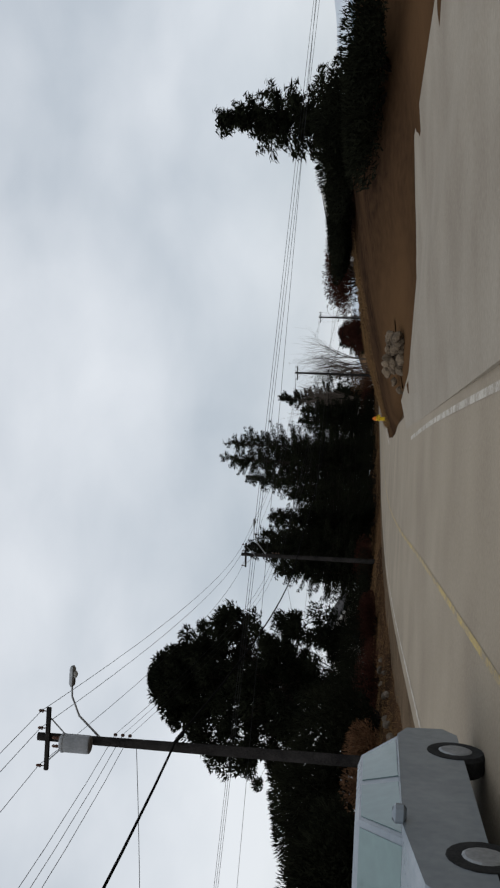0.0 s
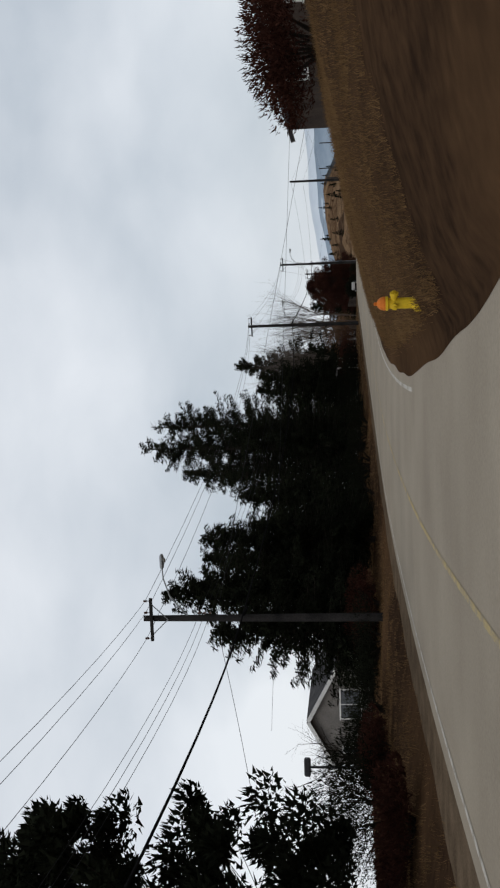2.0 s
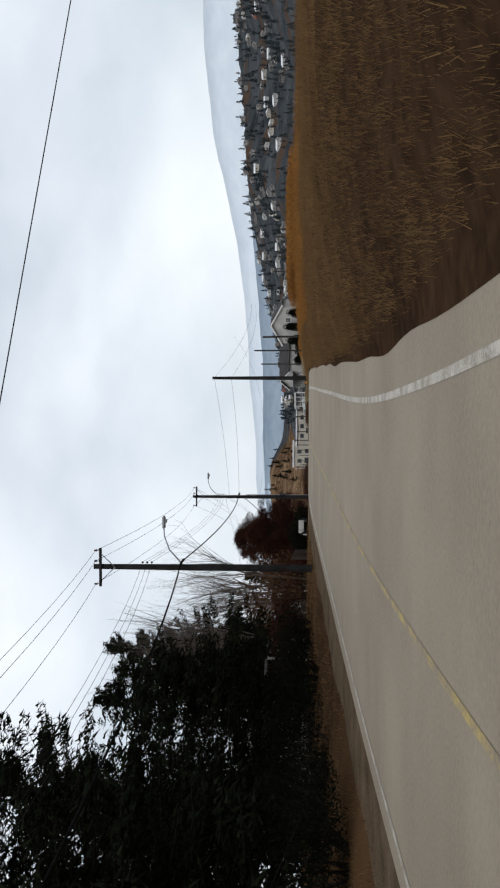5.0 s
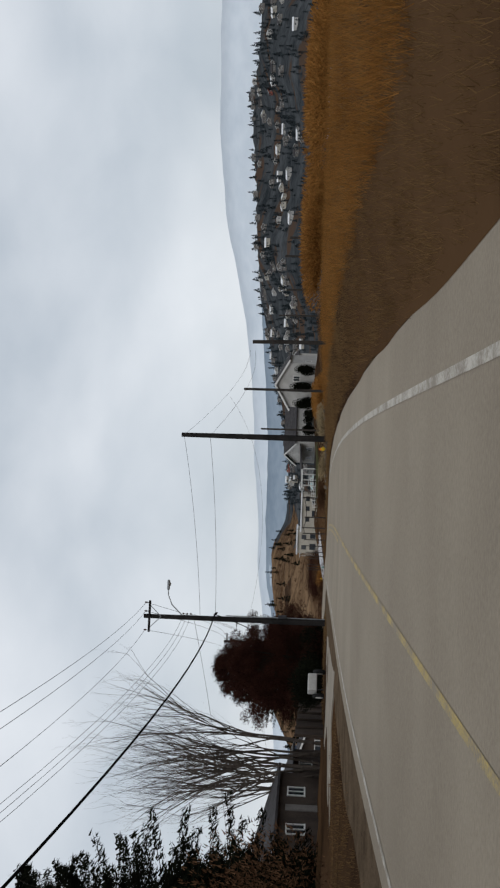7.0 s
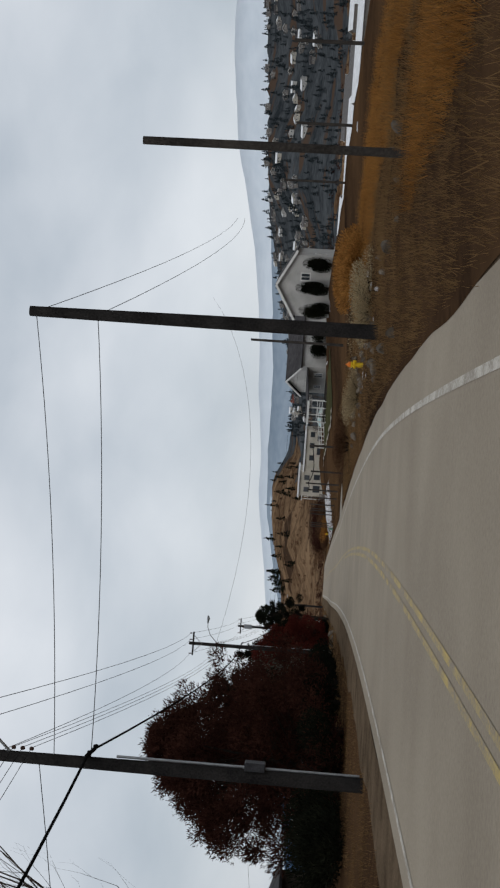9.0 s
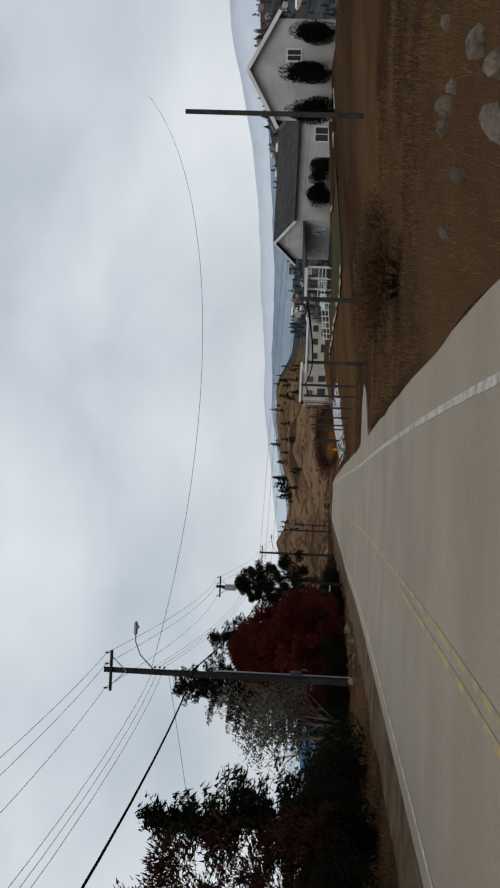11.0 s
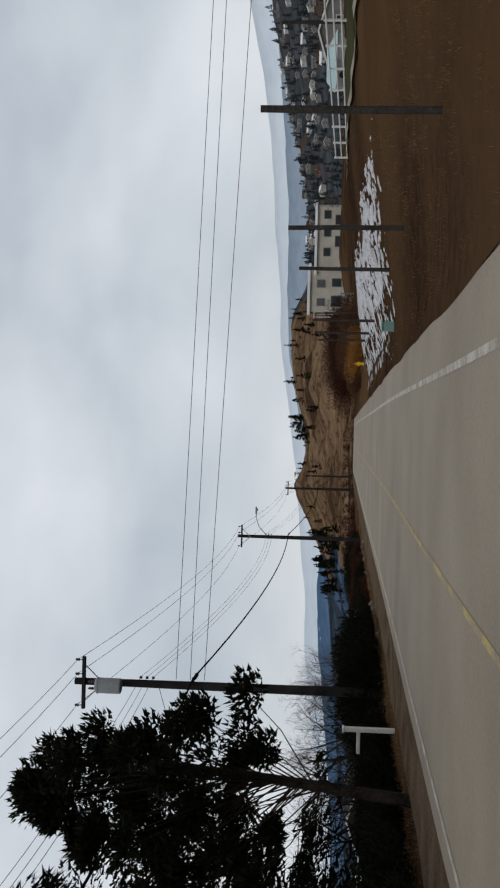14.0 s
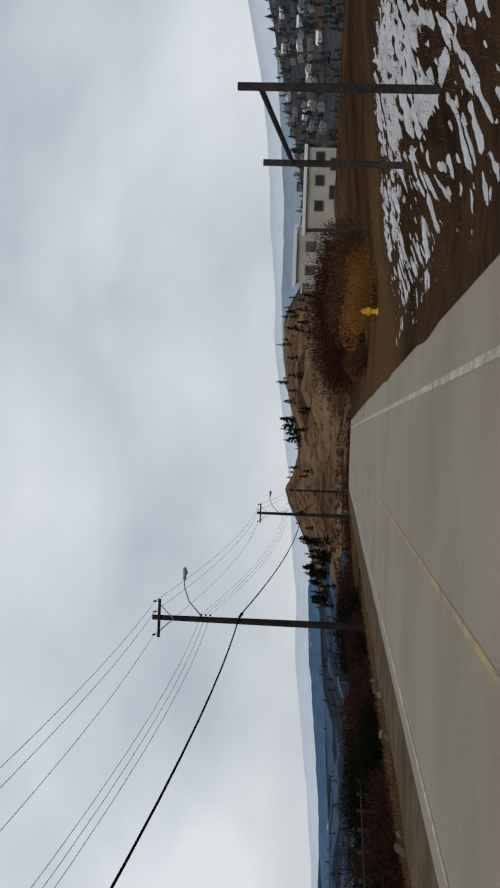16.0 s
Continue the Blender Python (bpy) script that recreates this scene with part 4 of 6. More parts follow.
for s, d in ((264, -8.2), (277.5, -9.4)):
    bush("verge_hedge", stand(s, d), 8, 2.6, 1.3, "dense dark hedge on the verge", HEDGE, int(s), 6000, 0.10, road_turn(s) + 90, 12, "hedge")
bush("verge_hedge", stand(271, -8.6), 8, 2.6, 1.3, "dark clipped hedge below the burgundy tree", HEDGE, 122, 4500, 0.11, road_turn(276) + 90, 10, "hedge")

# ---------------------------------------------------------------- poles and lines
def street_lamp(ob, tall, reach, side, drop):
    """A cobra-head lamp on a bent arm, under its pole."""
    arm = Mesh()
    z = tall - drop
    pts = [Vector((0, 0, z)), Vector((side * reach * 0.45, -0.1, z + 0.75)), Vector((side * reach * 0.8, -0.15, z + 0.98)), Vector((side * reach, -0.15, z + 1.0))]
    arm.tube(pts, [0.035, 0.032, 0.03, 0.03], 7)
    lamp_arm = part("lamp_arm", arm, STEEL, ob, "bent grey steel lamp arm")
    head = Mesh()
    head.box((side * (reach + 0.28), -0.15, z + 1.0), (0.62, 0.26, 0.15), bevel=0.05)
    lens = Mesh()
    lens.lathe([(0.05, -0.07), (0.11, -0.03), (0.12, 0.0)], (side * (reach + 0.34), -0.15, z + 0.92), 10)
    h = part("lamp_head", head, STEEL, lamp_arm, "grey cobra-head street lamp")
    part("lamp_lens", lens, LAMP_LENS, lamp_arm, "round clear lamp lens")
    return h


def utility_pole(place, tall, turn, label, arm=1.85, lamp=None, tank=False, brace=True, cable_at=None, thick=0.15, guard=False):
    """A wooden pole; its crossarm lies across the road, x to the road's right."""
    ob = thing("utility_pole", label, "utility pole", place, turn, group="roadside utility poles")
    m = Mesh()
    m.tube([(0, 0, -0.5), (0, 0, tall * 0.5), (0, 0, tall)], [thick * 1.15, thick, thick * 0.78], 12)
    part("pole", m, POLE_WOOD, ob, smooth=False)
    if arm:
        m = Mesh()
        m.box((0, -thick - 0.02, tall - 0.35), (arm, 0.11, 0.13), bevel=0.015)
        cross = part("crossarm", m, POLE_WOOD, ob)
        for x in (-arm / 2 + 0.12, 0.3, arm / 2 - 0.12):
            m = Mesh()
            m.lathe([(0.018, -0.07), (0.018, 0.05), (0.055, 0.06), (0.06, 0.09), (0.035, 0.11), (0.05, 0.13), (0.045, 0.17), (0.02, 0.2)], (x, -thick - 0.02, tall - 0.24), 10)
            part("insulator", m, CERAMIC, cross, "brown ceramic pin insulator")
        if brace:
            for sx in (-1, 1):
                m = Mesh()
                m.tube([(0, -thick, tall - 1.05), (sx * arm * 0.34, -thick - 0.02, tall - 0.4)], 0.022, 5)
                part("brace", m, STEEL, ob, "flat steel crossarm brace")
    for k in range(3 if arm else 0):
        m = Mesh()
        m.lathe([(0.03, -0.05), (0.05, -0.03), (0.05, 0.03), (0.03, 0.05)], (thick + 0.06, 0.0, tall - 2.35 - 0.22 * k), 8)
        part("spool_insulator", m, CERAMIC, ob, "small spool insulator")
    if cable_at:
        m = Mesh()
        m.box((thick + 0.05, 0, cable_at), (0.14, 0.10, 0.08))
        m.tube([(thick + 0.1, -0.45, cable_at - 0.02), (thick + 0.18, -0.1, cable_at - 0.12), (thick + 0.18, 0.3, cable_at - 0.12), (thick + 0.1, 0.6, cable_at - 0.02)], 0.05, 6)
        part("cable_clamp", m, CABLE, ob, "black cable clamp with splice case")
    if tank:
        m = Mesh()
        m.lathe([(0.2, 0), (0.26, 0.03), (0.27, 0.08), (0.27, 0.78), (0.285, 0.8), (0.285, 0.86), (0.2, 0.92), (0.05, 0.94)], (0, -thick - 0.33, tall - 1.75), 18)
        body = part("transformer", m, TANK, ob, "grey cylindrical transformer tank", smooth=False)
        for x in (-0.12, 0.12):
            m = Mesh()
            m.lathe([(0.03, 0), (0.06, 0.03), (0.035, 0.07), (0.06, 0.11), (0.035, 0.15), (0.055, 0.19), (0.02, 0.25)], (x, -thick - 0.33, tall - 0.83), 8)
            part("bushing", m, CERAMIC, body, "brown ribbed bushing")
    if lamp:
        street_lamp(ob, tall, *lamp)
    if guard:
        m = Mesh()
        m.tube([(thick + 0.04, 0.03, 0.1), (thick + 0.04, 0.03, tall * 0.55)], 0.035, 6)
        part("conduit", m, STEEL, ob, "grey conduit pipe up the pole")
        m = Mesh()
        m.box((thick + 0.1, -0.05, 2.6), (0.2, 0.34, 0.5), bevel=0.02)
        part("meter_box", m, DARK_STEEL, ob, "small dark meter box")
    return ob


POLES = [  # x, y, height of the top, lamp (reach, side, drop), tank
    (-9.4, -30, 10.9, None, False), (-8.8, 30.3, 11.1, (1.6, 1, 2.0), True), (-7.8, 77.7, 11.1, (2.2, 1, 1.9), False), (10.2, 134.0, 12.2, (1.9, 1, 4.4), False),
    (23.2, 178.3, 12.1, (1.6, 1, 2.4), False), (30.9, 237.2, 11.4, (1.7, 1, 2.4), False), (36.8, 280.2, 9.8, None, True),
    (43.8, 330.2, 8.1, (1.9, 1, 2.5), False), (51.9, 379.3, 5.9, (1.6, 1, 2.2), False), (58.5, 432, 4.2, None, False)]
TOPS = []
for i, (x, y, top, lamp, tank) in enumerate(POLES):
    z = land(x, y)
    s, d, _ = road_frame(np.array([x]), np.array([y]))
    turn = road_turn(float(s[0]))
    lab = "dark wooden utility pole with crossarm"
    if tank:
        lab += ", transformer"
    if lamp:
        lab += " and street lamp"
    utility_pole((x, y, z), top - z, turn, lab, lamp=lamp, tank=tank, cable_at=top - z - 4.2, guard=i in (4, 5), thick=0.16)
    TOPS.append((Vector((x, y, top)), radians(turn)))


def sagging(a, b, sag, n=14):
    return [a.lerp(b, k / n) - Vector((0, 0, sag * 4 * (k / n) * (1 - k / n))) for k in range(n + 1)]


def line(name, spans, radius, sag, material, label, sides=4):
    """One wire strung through a row of supports."""
    ob = thing(name, label, "cable", spans[0], group="overhead lines")
    for a, b in zip(spans[:-1], spans[1:]):
        m = Mesh()
        m.tube([p - spans[0] for p in sagging(a, b, sag * (b - a).length / 45)], radius, sides, cap=False)
        part("span", m, material, ob)
    return ob


def off_pole(k, x, down, fwd=0.0):
    p, w = TOPS[k]
    return p + Vector((x * math.cos(w) - fwd * math.sin(w), x * math.sin(w) + fwd * math.cos(w), -down))


ALL = range(len(TOPS))
for x in (-0.8, 0.3, 0.8):
    line("power_wire", [off_pole(k, x, 0.12, -0.18) for k in ALL], 0.011, 0.8, WIRE, "thin dark power conductor strung along the poles")
for k3 in range(3):
    line("service_wire", [off_pole(k, 0.24, 2.35 + 0.22 * k3) for k in ALL], 0.008, 0.95, WIRE, "thin dark low-voltage wire strung along the poles")
line("telephone_cable", [off_pole(k, 0.26, 4.2) for k in ALL], 0.032, 0.65, CABLE, "thick black telephone cable strung along the poles", 6)

# Nearside poles without crossarms, and the wires that cross the road.
Q1 = Vector((34.15, 176.7, 10.45))
utility_pole((Q1.x, Q1.y, land(Q1.x, Q1.y)), Q1.z - land(Q1.x, Q1.y), road_turn(181), "dark wooden pole without crossarm on the grassy verge", arm=0, thick=0.17)
for down, up in ((0.15, 3.35), (1.75, 4.25)):
    line("crossing_wire", [off_pole(4, 0.1, up), Q1 - Vector((0, 0, down))], 0.010, 0.7, WIRE, "thin wire that crosses the road between poles")
    line("crossing_wire", [Q1 - Vector((0, 0, down)), Vector((58.9, 218.2, 9.0 - down * 0.3))], 0.010, 0.9, WIRE, "thin wire that runs from the pole over the valley")


def beyond(a, b, before, after):
    """The line through two points, carried on past both."""
    a, b = Vector(a), Vector(b)
    u = (b - a).normalized()
    return [a - u * before, b + u * after]


for z0, z1 in ((6.27, 5.61), (6.18, 5.51), (6.09, 5.41), (5.65, 5.22)):
    line("crossing_wire", beyond((-4.77, 41.5, z0), (5.0, 41.5, z1), 14, 16), 0.008, 0.0, WIRE, "thin wire that crosses high over the road")
line("crossing_wire", beyond(off_pole(2, 0.2, 3.1), (8.0, 88.3, 5.9), 0.0, 22), 0.009, 0.0, WIRE, "thin wire that crosses high over the road")
line("crossing_wire", beyond((-12.0, 94.2, 7.05), (8.0, 97.2, 6.2), 5, 30), 0.009, 0.0, WIRE, "thin wire that crosses high over the road")


def bowed(a, b, c, reach, n=26):
    """A wire bowed through three points, carried on to the given x."""
    xs = np.array([a.x, b.x, c.x])
    fit = [np.polyfit(xs, [p[k] for p in (a, b, c)], 2) for k in (1, 2)]
    return [Vector((x, np.polyval(fit[0], x), np.polyval(fit[1], x))) for x in np.linspace(a.x, reach, n)]


pts = bowed(off_pole(5, 0.2, 2.2), Vector((43.9, 235.2, 7.5)), Vector((56.6, 240.4, 9.5)), 66)
ob = thing("crossing_wire", "thin sagging wire that crosses the road", "cable", pts[0], group="overhead lines")
m = Mesh()
m.tube([q - pts[0] for q in pts], 0.010, 4, cap=False)
part("span", m, WIRE, ob)
for k3, z in enumerate((5.45, 5.0, 4.2)):
    line("crossing_wire", beyond(off_pole(6, 0.2, 3.6 + 0.5 * k3), (57.3, 276.4, z), 0.0, 26), 0.010, 0.0, WIRE, "thin wire that crosses the road")
for k, to in ((1, (-30, 22, 6.0)), (2, (-22, 68, 4.5)), (4, (2, 176, 5.0)), (5, (8, 236, 4.5)), (6, (16, 288, 3.0))):
    line("house_drop_wire", [off_pole(k, -0.1, 3.0), Vector(to)], 0.010, 0.8, WIRE, "thin service drop wire to a house")


# ---------------------------------------------------------------- hydrants, posts, boxes
def hydrant(place, turn, label):
    ob = thing("fire_hydrant", label, "fire hydrant", place, turn, group="yellow hydrants")
    m = Mesh()
    m.lathe([(0.15, -0.1), (0.15, 0.03), (0.12, 0.04), (0.095, 0.08), (0.09, 0.46), (0.12, 0.47), (0.12, 0.51), (0.10, 0.52)], sides=16)
    barrel = part("barrel", m, YELLOW_PAINT, ob, "yellow painted iron barrel")
    m = Mesh()
    m.lathe([(0.115, 0.515), (0.115, 0.545), (0.10, 0.60), (0.065, 0.64), (0.03, 0.655), (0.03, 0.70), (0.02, 0.71)], sides=16)
    part("bonnet", m, ORANGE_PAINT, ob, "orange domed bonnet with operating nut")
    for w, r, l in ((0, 0.075, 0.19), (90, 0.055, 0.17), (-90, 0.055, 0.17)):
        m = Mesh()
        turn_m = Matrix.Rotation(radians(w), 3, "Z") @ Matrix.Rotation(radians(90), 3, "X")
        m.lathe([(r * 0.8, 0.05), (r * 0.8, l - 0.05), (r, l - 0.05), (r, l), (r * 0.4, l + 0.005), (r * 0.4, l + 0.03)], (0, 0, 0.37), 10, turn_m)
        part("nozzle_cap", m, YELLOW_PAINT, barrel, "yellow nozzle cap")
    return ob


hydrant((1.85, 52.4, land(1.85, 52.4)), 60, "yellow fire hydrant with orange top on dry grass")
p = stand(195.8, 5.0)
hydrant(p, 30, "yellow fire hydrant with orange top beside rubble")
hydrant(stand(326.5, 4.9), 20, "yellow fire hydrant with orange top before a golden bush")


def post(place, tall, radius, label, group="tall wooden posts"):
    ob = thing("wooden_post", label, "post", place, rnd(0, 360), group=group)
    m = Mesh()
    m.tube([(0, 0, -0.4), (0, 0, tall * 0.6), (0.02, 0.01, tall)], [radius * 1.05, radius, radius * 0.93], 10)
    part("post", m, POST_WOOD, ob)
    return ob


random.seed(7)
for x, y, top in ((27.7, 149.1, 4.8), (33.27, 166.9, 6.15)):
    post((x, y, land(x, y)), top - land(x, y), 0.07, "thick weathered wooden post in dry grass")
for x, y, top in ((60, 200, 5.2), (64, 214, 5.2), (56, 190, 4.6), (70, 232, 6.5), (52.9, 226, 7.8)):
    post((x, y, land(x, y)), top - land(x, y), 0.1, "weathered wooden post on the slope")


def cabled_posts(points, label):
    """A row of tall posts that carry one thick slack cable below their tops."""
    base = Vector((points[0][0], points[0][1], land(*points[0][:2])))
    ob = thing("cabled_posts", label, "fence post", base, group="cabled posts")
    tops = []
    for x, y, top in points:
        m = Mesh()
        q = Vector((x, y, land(x, y))) - base
        m.tube([q + Vector((0, 0, -0.4)), Vector((x, y, top)) - base], [0.07, 0.065], 10)
        part("post", m, POST_WOOD, ob)
        tops.append(Vector((x, y, top - 0.2)) - base)
    for a, b in zip(tops[:-1], tops[1:]):
        m = Mesh()
        m.tube(sagging(a, b, 0.06), 0.03, 6, cap=False)
        part("cable", m, CABLE, ob, "thick black slack cable")
    return ob


def braced_posts(p0, p1, label):
    """Two tall fence posts held apart by a thick slanting brace."""
    a, b = (Vector((x, y, land(x, y))) for x, y, _ in (p0, p1))
    ob = thing("braced_fence_posts", label, "fence post", a, group="braced posts")
    for q, top in ((a, p0), (b, p1)):
        m = Mesh()
        m.tube([q - a + Vector((0, 0, -0.4)), Vector(top) - a], [0.062, 0.056], 10)
        part("post", m, POST_WOOD, ob)
    m = Mesh()
    m.tube([Vector(p0) - a - Vector((0, 0, 0.3)), Vector(p1) - a - Vector((0, 0, 0.5))], 0.042, 8)
    part("brace_rail", m, POST_WOOD, ob)
    return ob


def near(s, d, top):
    p = on_road(s, d)
    return (p.x, p.y, top)


# A line of tall posts along the nearside bank; the first carry a cable, the last two a brace.
cabled_posts([near(222, 4.9, 2.9), (44.1, 230.4, 2.6), (45.7, 241, 2.9), (46.3, 246, 2.75)], "row of tall weathered posts with a thick cable")
for q in (near(256, 4.6, 2.55), near(263, 4.5, 2.3), near(272, 4.5, 2.2), (49.7, 272.6, 2.1), (51.0, 284.1, 1.8)):
    post((q[0], q[1], land(q[0], q[1])), q[2] - land(q[0], q[1]), 0.057, "tall weathered fence post on the bank", "fence posts on the bank")
braced_posts((52.5, 292.7, 1.8), (53.0, 296.5, 1.65), "two tall weathered fence posts with a slanting brace")
for s, d, h in ((334, 9.5, 3.0), (352, 10, 3.0), (290, 18, 3.2), (300, 20, 3.2)):
    post(stand(s, d), h, 0.09, "thin weathered fence post in the field", "field fence posts")


def fence(name, points, tall, label, gap=2.6, rails=3, material=POST_WOOD, board=False):
    """Posts with rails or upright boards between, along (s, d) points."""
    ob = thing(name, label, "fence", stand(*points[0]))
    base = stand(*points[0])
    for (s0, d0), (s1, d1) in zip(points[:-1], points[1:]):
        a, b = stand(s0, d0) - base, stand(s1, d1) - base
        n = max(1, int((b - a).length / gap))
        for k in range(n + 1):
            q = a.lerp(b, k / n)
            m = Mesh()
            m.box(q + Vector((0, 0, tall / 2 - 0.1)), (0.11, 0.11, tall + 0.2), bevel=0.015)
            part("post", m, material, ob)
        u = (b - a).normalized()
        for k in range(n):
            p0, p1 = a.lerp(b, k / n), a.lerp(b, (k + 1) / n)
            if board:
                nb = int((p1 - p0).length / 0.17)
                for j in range(nb):
                    q = p0.lerp(p1, (j + 0.5) / nb)
                    m = Mesh()
                    rot = Matrix.Rotation(math.atan2(u.y, u.x), 3, "Z")
                    m.box(q + Vector((0, 0, tall / 2)) + rot @ Vector((0, 0.075, 0)), (0.15, 0.02, tall * rnd(0.93, 1.0)), rot)
                    part("board", m, material, ob)
            else:
                for r in range(rails):
                    h = tall * (r + 0.7) / rails
                    m = Mesh()
                    m.tube([p0 + Vector((0, 0, h)), p1 + Vector((0, 0, h))], 0.045, 5)
                    part("rail", m, material, ob)
    return ob


random.seed(11)
fence("board_fence", [(170, -12.3), (186, -12.6)], 1.5, "dark weathered board fence along a yard", board=True, material=BROWN_WALL)
fence("board_fence", [(236, -11.8), (247, -12.4)], 1.7, "dark weathered board fence beside the hedge", board=True, material=BROWN_WALL)
fence("rail_fence", [(306, -10.5), (326, -13.5)], 1.1, "weathered wooden rail fence below the road", rails=2)
fence("rail_fence", [(120, -13.5), (140, -15.5)], 1.1, "grey weathered rail fence by a shed", rails=3, material=GREY_WALL)
fence("white_fence", [(292, 19.5), (316, 17.5)], 1.1, "white painted rail fence along the lawn", rails=3, material=TRIM)
fence("field_fence", [(356, 14), (400, 16)], 1.4, "thin grey fence before the long building", rails=3, material=GREY_WALL, gap=4)


def mailbox_post(place, turn, label, tall=1.3):
    ob = thing("mailbox_post", label, "mailbox", place, turn)
    m = Mesh()
    m.box((0, 0, tall / 2 - 0.15), (0.12, 0.12, tall + 0.3), bevel=0.015)
    m.box((0, 0, tall + 0.03), (0.17, 0.17, 0.06), bevel=0.02)
    part("post", m, TRIM, ob, "white painted post with cap")
    m = Mesh()
    m.box((0.3, 0, tall * 0.72), (0.62, 0.09, 0.09), bevel=0.01)
    part("arm", m, TRIM, ob, "white painted arm")
    return ob


mailbox_post(stand(274.4, -7.7), road_turn(274) + 180, "white wooden post with short arm on the verge", 1.25)
for s, d, w, h in ((262, -9.2, 0.3, 0.16),):
    ob = thing("yard_sign", "small white yard sign on two stakes", "sign", stand(s, d), road_turn(s), group="yard signs")
    m = Mesh()
    m.box((0, 0, 0.45 + h / 2), (w, 0.02, h), bevel=0.006)
    part("board", m, TRIM, ob)
    for sx in (-1, 1):
        m = Mesh()
        m.tube([(sx * w * 0.35, 0.02, -0.1), (sx * w * 0.35, 0.02, 0.5)], 0.012, 5)
        part("stake", m, STEEL, ob)
p = stand(68.3, -12.0)
ob = thing("yard_lamp", "dark yard lamp on a thin pole before the house", "lamp", p, road_turn(68))
m = Mesh()
m.tube([(0, 0, -0.3), (0, 0, 2.6)], 0.045, 8)
part("pole", m, DARK_STEEL, ob)
m = Mesh()
m.box((0, 0, 2.7), (0.62, 0.2, 0.22), bevel=0.04)
part("lamp_head", m, DARK_STEEL, ob, "dark box-shaped lamp head")
ob = thing("utility_pedestal", "pale green metal utility pedestal in snow patches", "utility box", stand(279.2, 2.95), 10)
m = Mesh()
m.box((0, 0, 0.18), (0.26, 0.24, 0.4), bevel=0.04)
part("cabinet", m, GREEN_BOX, ob)
m = Mesh()
m.box((0, 0, 0.40), (0.30, 0.28, 0.06), bevel=0.03)
part("lid", m, GREEN_BOX, ob)


